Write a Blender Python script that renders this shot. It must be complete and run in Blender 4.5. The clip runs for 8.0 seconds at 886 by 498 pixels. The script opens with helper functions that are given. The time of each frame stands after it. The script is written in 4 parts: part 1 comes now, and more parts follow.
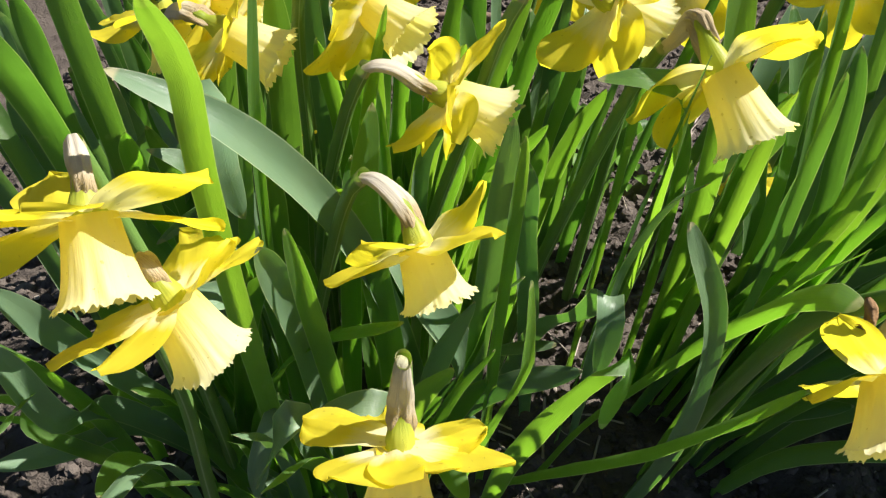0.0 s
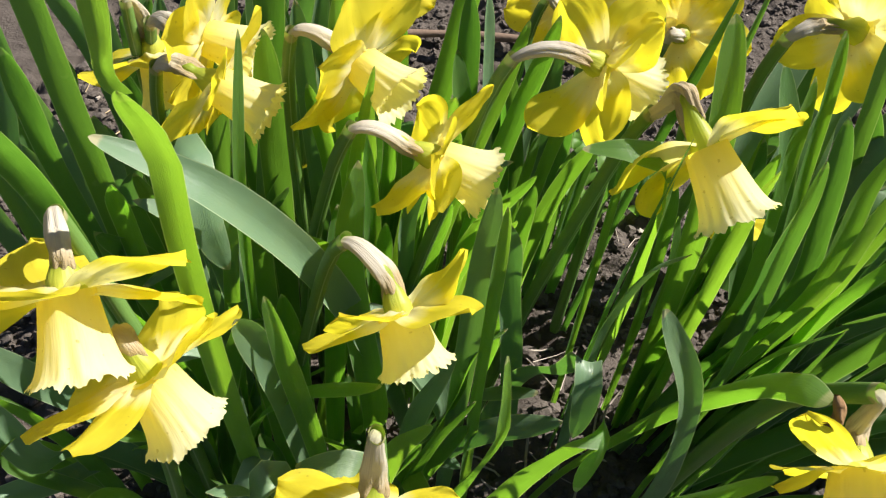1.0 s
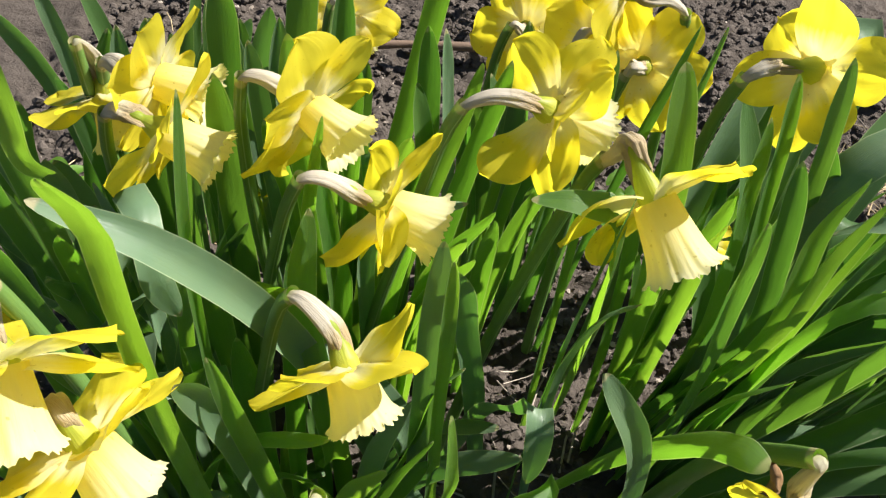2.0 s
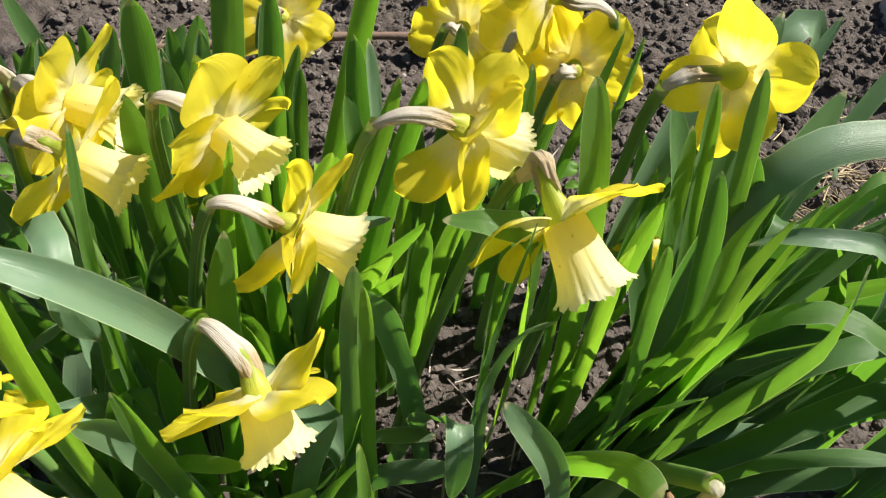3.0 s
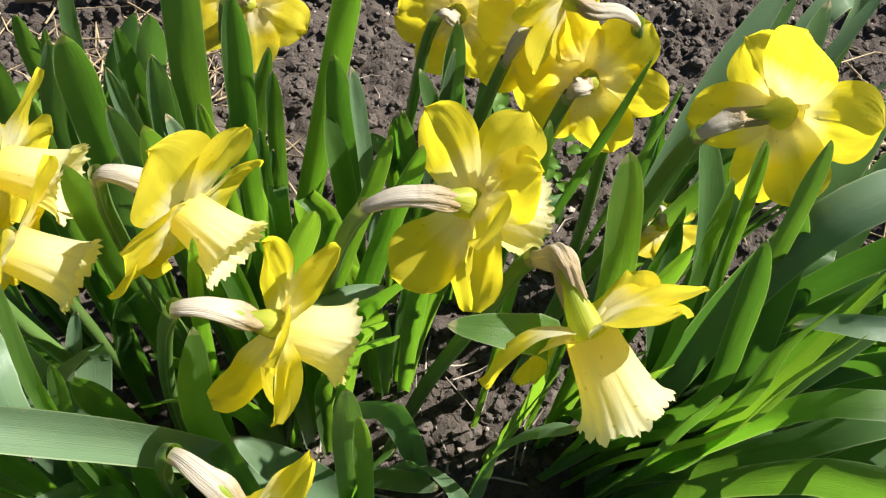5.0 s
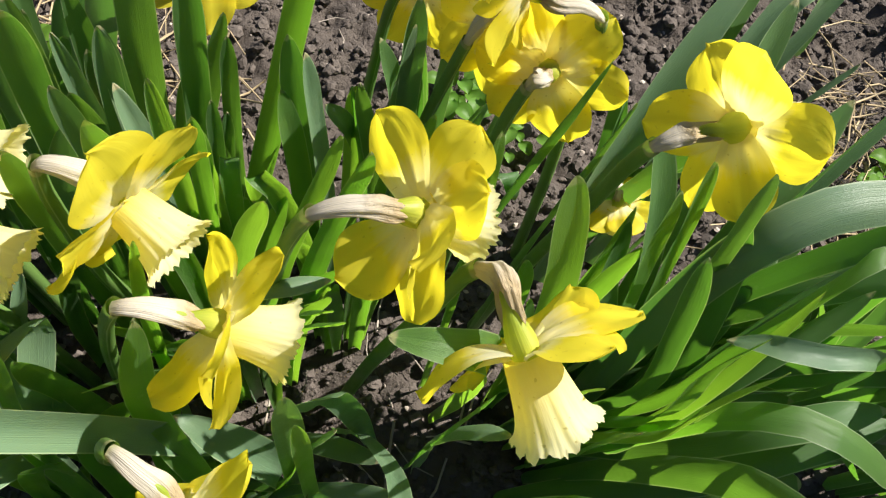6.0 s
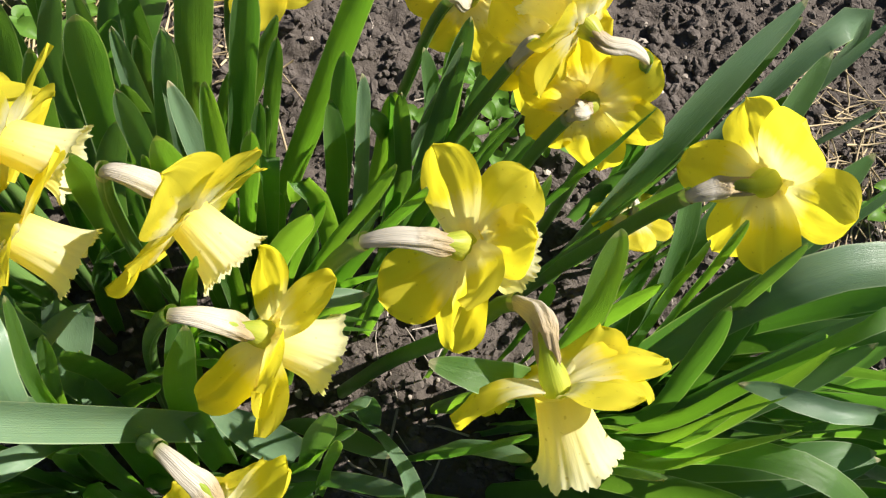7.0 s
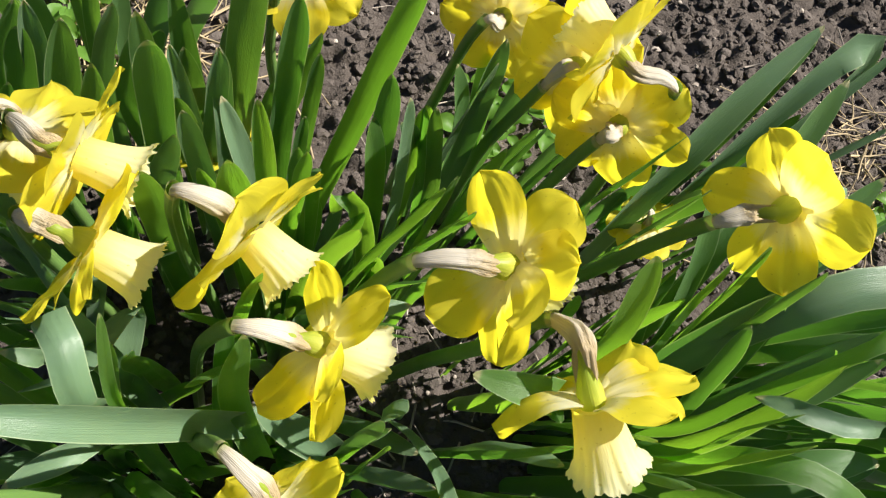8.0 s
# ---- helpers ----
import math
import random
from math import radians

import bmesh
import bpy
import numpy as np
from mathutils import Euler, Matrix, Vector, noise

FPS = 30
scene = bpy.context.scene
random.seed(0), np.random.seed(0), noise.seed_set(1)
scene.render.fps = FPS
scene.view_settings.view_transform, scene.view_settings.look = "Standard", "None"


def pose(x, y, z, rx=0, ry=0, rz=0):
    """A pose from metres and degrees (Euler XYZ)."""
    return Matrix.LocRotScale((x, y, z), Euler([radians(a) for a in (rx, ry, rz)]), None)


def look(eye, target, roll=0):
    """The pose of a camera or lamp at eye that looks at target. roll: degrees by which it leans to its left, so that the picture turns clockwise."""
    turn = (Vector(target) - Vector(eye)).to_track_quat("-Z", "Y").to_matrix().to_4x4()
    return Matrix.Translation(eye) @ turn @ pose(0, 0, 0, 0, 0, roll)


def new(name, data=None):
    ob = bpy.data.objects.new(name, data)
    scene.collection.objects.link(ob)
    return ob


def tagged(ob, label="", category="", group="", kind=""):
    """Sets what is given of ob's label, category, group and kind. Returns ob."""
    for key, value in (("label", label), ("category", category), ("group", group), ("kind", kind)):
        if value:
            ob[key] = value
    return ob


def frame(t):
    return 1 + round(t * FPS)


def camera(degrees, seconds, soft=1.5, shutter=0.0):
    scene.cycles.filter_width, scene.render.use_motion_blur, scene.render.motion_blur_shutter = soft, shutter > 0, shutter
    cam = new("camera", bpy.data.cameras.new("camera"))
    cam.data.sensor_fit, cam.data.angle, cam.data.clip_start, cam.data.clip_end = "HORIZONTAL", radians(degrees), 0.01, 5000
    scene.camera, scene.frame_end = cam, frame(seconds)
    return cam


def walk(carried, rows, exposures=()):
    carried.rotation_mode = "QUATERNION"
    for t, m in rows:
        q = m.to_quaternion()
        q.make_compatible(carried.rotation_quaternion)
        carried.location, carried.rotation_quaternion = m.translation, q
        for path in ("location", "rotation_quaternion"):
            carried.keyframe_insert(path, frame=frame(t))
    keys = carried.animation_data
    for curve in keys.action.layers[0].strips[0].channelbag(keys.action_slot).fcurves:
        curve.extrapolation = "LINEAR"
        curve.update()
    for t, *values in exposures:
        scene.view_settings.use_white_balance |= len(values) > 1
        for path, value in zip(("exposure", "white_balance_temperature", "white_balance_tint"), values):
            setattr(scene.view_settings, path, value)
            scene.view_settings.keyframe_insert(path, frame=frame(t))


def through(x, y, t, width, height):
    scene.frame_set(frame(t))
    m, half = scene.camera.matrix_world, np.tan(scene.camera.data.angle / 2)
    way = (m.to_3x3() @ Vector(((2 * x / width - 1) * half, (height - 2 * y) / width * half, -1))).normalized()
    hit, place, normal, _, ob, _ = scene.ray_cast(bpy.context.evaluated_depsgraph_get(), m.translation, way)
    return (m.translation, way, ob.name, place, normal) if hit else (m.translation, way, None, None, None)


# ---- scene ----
cam = camera(55.9, 8.0, soft=1.25)
PATH = [
    (0, (0.052, 0.052, 0.529), (-0.089, 1.391, -0.95), 4.7),
    (0.5, (0.051, 0.067, 0.542), (-0.091, 1.397, -0.944), 5.7),
    (1, (0.055, 0.076, 0.553), (-0.084, 1.396, -0.943), 6.5),
    (1.5, (0.061, 0.09, 0.562), (-0.071, 1.402, -0.942), 6.7),
    (1.7, (0.064, 0.095, 0.566), (-0.064, 1.403, -0.942), 6.8),
    (2.8, (0.094, 0.12, 0.584), (-0.007, 1.384, -0.963), 6.2),
    (3, (0.1, 0.125, 0.586), (0.008, 1.379, -0.969), 6.3),
    (3.5, (0.099, 0.143, 0.588), (0.029, 1.35, -1.005), 6.5),
    (4, (0.092, 0.171, 0.592), (0.035, 1.322, -1.042), 6.7),
    (4.2, (0.082, 0.186, 0.591), (0.053, 1.303, -1.068), 7.7),
    (5.3, (0.076, 0.241, 0.6), (0.082, 1.184, -1.163), 9.0),
    (5.5, (0.078, 0.249, 0.605), (0.119, 1.136, -1.187), 12.1),
    (6, (0.078, 0.263, 0.613), (0.185, 1.1, -1.201), 17.9),
    (6.5, (0.057, 0.274, 0.619), (0.196, 1.053, -1.218), 23.4),
    (7, (0.046, 0.278, 0.636), (0.216, 1.033, -1.208), 27.7),
    (7.5, (0.03, 0.282, 0.65), (0.218, 1.03, -1.196), 30.0),
    (8, (0.016, 0.278, 0.659), (0.222, 1.0, -1.195), 32.0),
]
walk(cam, [(t, look(eye, target, roll)) for t, eye, target, roll in PATH])

# ---- world, sun, exposure ----
SUN_DIR = Vector((0.585, 0.375, 0.72)).normalized()      # towards the sun
SUN_EL = math.asin(SUN_DIR.z)
SUN_AZ = math.atan2(SUN_DIR.x, SUN_DIR.y)
world = bpy.data.worlds.new("sky")
scene.world = world
world.use_nodes = True
sky = world.node_tree.nodes.new("ShaderNodeTexSky")
sky.sky_type = "NISHITA"
sky.sun_disc = False
sky.sun_elevation, sky.sun_rotation = SUN_EL, SUN_AZ
sky.air_density, sky.dust_density = 1.0, 0.6
backing = world.node_tree.nodes["Background"]
backing.inputs["Strength"].default_value = 0.037
world.node_tree.links.new(sky.outputs[0], backing.inputs["Color"])
sun = new("sun", bpy.data.lights.new("sun", "SUN"))
sun.data.energy, sun.data.angle, sun.data.color = 5.0, radians(0.53), (1.0, 0.95, 0.87)
sun.matrix_world = look(SUN_DIR * 6, (0, 0, 0))
scene.view_settings.exposure = 1.17


# ---- materials ----
class Mat:
    """A small helper round a node material."""

    def __init__(self, name):
        self.m = bpy.data.materials.new(name)
        self.m.use_nodes = True
        self.t = self.m.node_tree
        self.t.nodes.clear()
        self.out = self.add("ShaderNodeOutputMaterial")

    def add(self, kind, **fields):
        n = self.t.nodes.new(kind)
        for k, v in fields.items():
            if k in n.inputs:
                n.inputs[k].default_value = v
        return n

    def link(self, a, b):
        self.t.links.new(a, b)

    def noise(self, scale, detail=3.0, rough=0.55, coords=None, stretch=None):
        n = self.add("ShaderNodeTexNoise")
        n.inputs["Scale"].default_value = scale
        n.inputs["Detail"].default_value = detail
        n.inputs["Roughness"].default_value = rough
        if coords is not None:
            if stretch:
                mp = self.add("ShaderNodeMapping")
                mp.inputs["Scale"].default_value = stretch
                self.link(coords, mp.inputs["Vector"])
                coords = mp.outputs[0]
            self.link(coords, n.inputs["Vector"])
        return n.outputs["Fac"]

    def ramp(self, fac, stops):
        r = self.add("ShaderNodeValToRGB")
        while len(r.color_ramp.elements) < len(stops):
            r.color_ramp.elements.new(0.5)
        for e, (p, c) in zip(r.color_ramp.elements, stops):
            e.position, e.color = p, (*c, 1)
        self.link(fac, r.inputs[0])
        return r.outputs[0]

    def mix(self, fac, a, b, mode="MIX"):
        n = self.add("ShaderNodeMix")
        n.data_type, n.blend_type = "RGBA", mode
        for sock, v in ((n.inputs[0], fac), (n.inputs[6], a), (n.inputs[7], b)):
            if isinstance(v, (int, float)):
                sock.default_value = v
            elif isinstance(v, tuple):
                sock.default_value = (*v, 1)
            else:
                self.link(v, sock)
        return n.outputs[2]

    def math(self, op, a, b=0.0):
        n = self.add("ShaderNodeMath")
        n.operation = op
        for sock, v in ((n.inputs[0], a), (n.inputs[1], b)):
            if isinstance(v, (int, float)):
                sock.default_value = v
            else:
                self.link(v, sock)
        return n.outputs[0]

    def bump(self, height, strength, distance):
        n = self.add("ShaderNodeBump")
        n.inputs["Strength"].default_value = strength
        n.inputs["Distance"].default_value = distance
        self.link(height, n.inputs["Height"])
        return n.outputs[0]

    def uv(self):
        n = self.add("ShaderNodeUVMap")
        n.uv_map = "UVMap"
        s = self.add("ShaderNodeSeparateXYZ")
        self.link(n.outputs[0], s.inputs[0])
        return n.outputs[0], s.outputs[0], s.outputs[1]

    def place(self):
        return self.add("ShaderNodeTexCoord").outputs["Object"]

    def chance(self):
        return self.add("ShaderNodeObjectInfo").outputs["Random"]

    def surface(self, colour, rough, normal=None, through_colour=None, through=0.0, spec=0.5):
        p = self.add("ShaderNodeBsdfPrincipled")
        p.inputs["Specular IOR Level"].default_value = spec
        for sock, v in ((p.inputs["Base Color"], colour), (p.inputs["Roughness"], rough)):
            if isinstance(v, tuple):
                sock.default_value = (*v, 1)
            elif isinstance(v, (int, float)):
                sock.default_value = v
            else:
                self.link(v, sock)
        if normal is not None:
            self.link(normal, p.inputs["Normal"])
        last = p.outputs[0]
        if through > 0:
            tr = self.add("ShaderNodeBsdfTranslucent")
            if isinstance(through_colour, tuple):
                tr.inputs[0].default_value = (*through_colour, 1)
            else:
                self.link(through_colour, tr.inputs[0])
            if normal is not None:
                self.link(normal, tr.inputs["Normal"])
            mx = self.add("ShaderNodeMixShader")
            mx.inputs[0].default_value = through
            self.link(last, mx.inputs[1])
            self.link(tr.outputs[0], mx.inputs[2])
            last = mx.outputs[0]
        self.link(last, self.out.inputs[0])
        return self.m


def leaf_material(name, front, glow, rough, through, gloss_level=0.45):
    k = Mat(name)
    uv, u, v = k.uv()
    ch = k.chance()
    streak = k.noise(1.0, 3.0, 0.6, uv, (38.0, 1.2, 1.0))
    fine = k.noise(1.0, 1.0, 0.5, uv, (110.0, 0.8, 1.0))
    blot = k.noise(34.0, 4.0, 0.6, k.place())
    tone = k.ramp(ch, [(0.0, tuple(c * 0.70 for c in front)), (1.0, tuple(c * 1.25 for c in front))])
    veins = k.ramp(streak, [(0.35, (0, 0, 0)), (0.65, (1, 1, 1))])
    col = k.mix(k.math("MULTIPLY", veins, 0.34), tone, tuple(c * 1.65 for c in front))
    col = k.mix(k.math("MULTIPLY", fine, 0.32), col, tuple(c * 0.62 for c in front))
    col = k.mix(k.math("MULTIPLY", blot, 0.4), col, (front[0] * 1.7, front[1] * 1.2, front[2] * 0.7))
    lit = k.mix(k.math("MULTIPLY", veins, 0.55), glow, tuple(c * 0.50 for c in glow))
    lit = k.mix(k.math("MULTIPLY", ch, 0.5), lit, (glow[0] * 1.5, glow[1] * 0.85, glow[2]))
    lit = k.mix(k.math("MULTIPLY", blot, 0.5), lit, tuple(c * 0.55 for c in glow))
    scar = k.ramp(k.noise(120.0, 2.0, 0.5, k.place()), [(0.70, (0, 0, 0)), (0.76, (1, 1, 1))])
    col = k.mix(k.math("MULTIPLY", scar, 0.25), col, (0.34, 0.36, 0.22))
    dry = k.ramp(k.math("ADD", v, k.math("MULTIPLY", blot, 0.02)), [(0.998, (0, 0, 0)), (1.012, (1, 1, 1))])
    col = k.mix(k.math("MULTIPLY", dry, 0.8), col, (0.44, 0.38, 0.22))
    height = k.math("ADD", k.math("MULTIPLY", fine, 0.9), k.math("MULTIPLY", streak, 1.4))
    gloss = k.ramp(blot, [(0.3, (rough - 0.06,) * 3), (0.7, (rough + 0.14,) * 3)])
    rim = k.ramp(k.math("ABSOLUTE", k.math("SUBTRACT", u, 0.5)), [(0.462, (0, 0, 0)), (0.49, (1, 1, 1))])
    col = k.mix(k.math("MULTIPLY", rim, 0.55), col, (0.42, 0.50, 0.30))
    lit = k.mix(k.math("MULTIPLY", rim, 0.5), lit, (0.62, 0.80, 0.22))
    return k.surface(col, gloss, k.bump(height, 0.34, 0.0006), lit, through, gloss_level)


LEAF_GREEN = leaf_material("leaf_green", (0.082, 0.172, 0.052), (0.33, 0.80, 0.04), 0.36, 0.50, 0.5)
# A darker, less translucent copy of LEAF_GREEN; shade is put into its colour.
LEAF_DEEP_SHADE = leaf_material("leaf_deep_shade_green", (0.069, 0.148, 0.058), (0.21, 0.57, 0.040), 0.42, 0.40, 0.36)
LEAF_BLUE = leaf_material("leaf_blue_green", (0.128, 0.225, 0.140), (0.17, 0.46, 0.05), 0.37, 0.32, 0.6)
STEM_GREEN = leaf_material("stem_green", (0.120, 0.235, 0.065), (0.24, 0.50, 0.03), 0.40, 0.22)


def petal_material():
    k = Mat("petal_yellow")
    uv, u, v = k.uv()
    vein = k.noise(1.0, 2.0, 0.5, uv, (15.0, 1.6, 1.0))
    blot = k.noise(60.0, 2.0, 0.5, k.place())
    yellow = k.mix(k.math("MULTIPLY", vein, 0.5), (0.87, 0.76, 0.065), (0.86, 0.71, 0.042))
    pale = k.ramp(k.math("ADD", v, k.math("MULTIPLY", k.math("SUBTRACT", vein, 0.5), 0.22)), [(0.20, (1, 1, 1)), (0.46, (0, 0, 0))])
    col = k.mix(k.math("MULTIPLY", pale, 0.95), yellow, (0.93, 0.91, 0.66))
    speck = k.math("GREATER_THAN", k.noise(520.0, 0.0, 0.5, k.place()), 0.80)
    col = k.mix(k.math("MULTIPLY", speck, 0.6), col, (0.25, 0.16, 0.03))
    lit = k.mix(k.math("MULTIPLY", pale, 0.7), (0.98, 0.85, 0.040), (0.96, 0.90, 0.45))
    height = k.math("ADD", vein, k.math("MULTIPLY", blot, 0.6))
    return k.surface(col, 0.5, k.bump(height, 0.16, 0.0010), lit, 0.64, 0.3)


def cup_material():
    k = Mat("cup_cream")
    uv, u, v = k.uv()
    vein = k.noise(1.0, 3.0, 0.55, uv, (34.0, 1.6, 1.0))
    col = k.ramp(k.math("ADD", v, k.math("MULTIPLY", k.math("SUBTRACT", vein, 0.5), 0.3)),
                 [(0.0, (0.90, 0.78, 0.17)), (0.42, (0.92, 0.86, 0.42)), (1.0, (0.93, 0.89, 0.57))])
    speck = k.math("GREATER_THAN", k.noise(480.0, 0.0, 0.5, k.place()), 0.80)
    col = k.mix(k.math("MULTIPLY", speck, 0.6), col, (0.25, 0.16, 0.03))
    lit = k.mix(v, (0.97, 0.82, 0.07), (0.96, 0.89, 0.32))
    return k.surface(col, 0.55, k.bump(vein, 0.3, 0.0010), lit, 0.56, 0.3)


def tube_material():
    k = Mat("tube_green_yellow")
    uv, u, v = k.uv()
    n = k.noise(1.0, 2.0, 0.5, uv, (30.0, 1.5, 1.0))
    col = k.ramp(k.math("ADD", v, k.math("MULTIPLY", k.math("SUBTRACT", n, 0.5), 0.3)),
                 [(0.0, (0.20, 0.32, 0.04)), (0.66, (0.33, 0.41, 0.05)), (1.0, (0.62, 0.62, 0.09))])
    return k.surface(col, 0.45, k.bump(n, 0.4, 0.0008), (0.62, 0.70, 0.06), 0.50, 0.4)


def spathe_material():
    k = Mat("spathe_papery")
    uv, u, v = k.uv()
    veins = k.noise(1.0, 2.0, 0.5, uv, (62.0, 1.6, 1.0))
    creases = k.noise(1.0, 4.0, 0.65, uv, (17.0, 5.0, 1.0))
    blot = k.noise(110.0, 3.0, 0.6, k.place())
    col = k.mix(veins, (0.50, 0.44, 0.34), (0.65, 0.60, 0.50))
    col = k.mix(k.math("MULTIPLY", blot, 0.45), col, (0.50, 0.46, 0.40))
    crumple = k.ramp(k.math("ADD", v, k.math("MULTIPLY", blot, 0.35)), [(0.74, (0, 0, 0)), (1.14, (1, 1, 1))])
    col = k.mix(k.math("MULTIPLY", crumple, 0.75), col, (0.46, 0.38, 0.23))
    col = k.mix(k.math("MULTIPLY", k.math("MULTIPLY", crumple, creases), 0.8), col, (0.34, 0.22, 0.09))
    green = k.ramp(v, [(0.0, (1, 1, 1)), (0.11, (0, 0, 0))])
    col = k.mix(k.math("MULTIPLY", green, 0.7), col, (0.36, 0.38, 0.13))
    height = k.math("ADD", k.math("MULTIPLY", veins, 0.45), k.math("MULTIPLY", creases, k.math("ADD", k.math("MULTIPLY", crumple, 1.8), 0.25)))
    return k.surface(col, 0.62, k.bump(height, 0.75, 0.0016), (0.72, 0.60, 0.38), 0.28, 0.2)


PETAL, CUP, TUBE, SPATHE = petal_material(), cup_material(), tube_material(), spathe_material()


def soil_material():
    k = Mat("garden_soil")
    p = k.place()
    big = k.noise(9.0, 4.0, 0.6, p)
    mid = k.noise(70.0, 5.0, 0.65, p)
    fine = k.noise(420.0, 4.0, 0.7, p)
    col = k.mix(big, (0.050, 0.040, 0.034), (0.094, 0.077, 0.066))
    col = k.mix(k.math("MULTIPLY", mid, 0.7), col, (0.128, 0.107, 0.092))
    bits = k.ramp(fine, [(0.66, (0, 0, 0)), (0.74, (1, 1, 1))])
    col = k.mix(k.math("MULTIPLY", bits, 0.5), col, (0.26, 0.21, 0.17))
    height = k.math("ADD", k.math("MULTIPLY", mid, 1.0), k.math("MULTIPLY", fine, 0.4))
    return k.surface(col, 0.92, k.bump(height, 1.0, 0.006), None, 0, 0.2)


def plain_material(name, a, b, rough, scale=120.0, bump=0.4, through=0.0, lit=None):
    k = Mat(name)
    p = k.place()
    n = k.noise(scale, 4.0, 0.6, p)
    col = k.mix(n, a, b)
    isle = k.add("ShaderNodeNewGeometry").outputs["Random Per Island"]
    col = k.mix(k.math("MULTIPLY", isle, 0.7), col, tuple(0.55 * c for c in a))
    return k.surface(col, rough, k.bump(n, bump, 0.0015), lit, through, 0.3)


SOIL = soil_material()
CLOD = plain_material("soil_clods", (0.080, 0.065, 0.056), (0.158, 0.132, 0.114), 0.95, 420.0, 1.0)
CHIP = plain_material("pale_chips", (0.36, 0.30, 0.25), (0.52, 0.46, 0.39), 0.9, 200.0, 0.6)
STRAW = plain_material("dry_straw", (0.40, 0.30, 0.17), (0.56, 0.45, 0.28), 0.75, 160.0, 0.3)
TWIG = plain_material("twig_bark", (0.16, 0.105, 0.075), (0.27, 0.19, 0.14), 0.85, 220.0, 0.7)
DRY = plain_material("withered_leaf", (0.20, 0.10, 0.04), (0.42, 0.28, 0.14), 0.85, 300.0, 0.8)
STONE = plain_material("grey_stone", (0.24, 0.24, 0.24), (0.36, 0.36, 0.36), 0.85, 120.0, 0.6)
WEED = plain_material("weed_leaf", (0.10, 0.22, 0.03), (0.16, 0.32, 0.05), 0.5, 160.0, 0.3, 0.4, (0.30, 0.55, 0.03))


# ---- mesh helpers ----
def finish(name, verts, faces, uvs, material, parent, label="", smooth=True):
    me = bpy.data.meshes.new(name)
    me.from_pydata(verts, [], faces)
    if uvs:
        layer = me.uv_layers.new(name="UVMap")
        for loop in me.loops:
            layer.data[loop.index].uv = uvs[loop.vertex_index]
    me.materials.append(material)
    if smooth:
        me.polygons.foreach_set("use_smooth", [True] * len(me.polygons))
    me.update()
    ob = new(name, me)
    if parent is not None:
        ob.parent = parent
    if label:
        ob["label"] = label
    return ob


def smooth_path(points, steps):
    """A Catmull-Rom line through the points; returns steps + 1 even samples."""
    p = [Vector(q) for q in points]
    p = [p[0] * 2 - p[1]] + p + [p[-1] * 2 - p[-2]]
    dense = []
    for i in range(1, len(p) - 2):
        a, b, c, d = p[i - 1:i + 3]
        for s in range(16):
            t = s / 16
            dense.append(0.5 * ((2 * b) + (c - a) * t + (2 * a - 5 * b + 4 * c - d) * t * t + (3 * b - a - 3 * c + d) * t ** 3))
    dense.append(p[-2])
    run = [0.0]
    for a, b in zip(dense, dense[1:]):
        run.append(run[-1] + (b - a).length)
    out, j = [], 0
    for i in range(steps + 1):
        want = run[-1] * i / steps
        while j < len(run) - 2 and run[j + 1] < want:
            j += 1
        f = (want - run[j]) / max(run[j + 1] - run[j], 1e-9)
        out.append(dense[j].lerp(dense[j + 1], min(max(f, 0), 1)))
    return out


def tangents(path):
    n = len(path)
    return [(path[min(i + 1, n - 1)] - path[max(i - 1, 0)]).normalized() for i in range(n)]


def grid_faces(rows, cols, closed=False):
    faces = []
    for i in range(rows - 1):
        for j in range(cols if closed else cols - 1):
            k = (j + 1) % cols
            faces.append((i * cols + j, i * cols + k, (i + 1) * cols + k, (i + 1) * cols + j))
    return faces


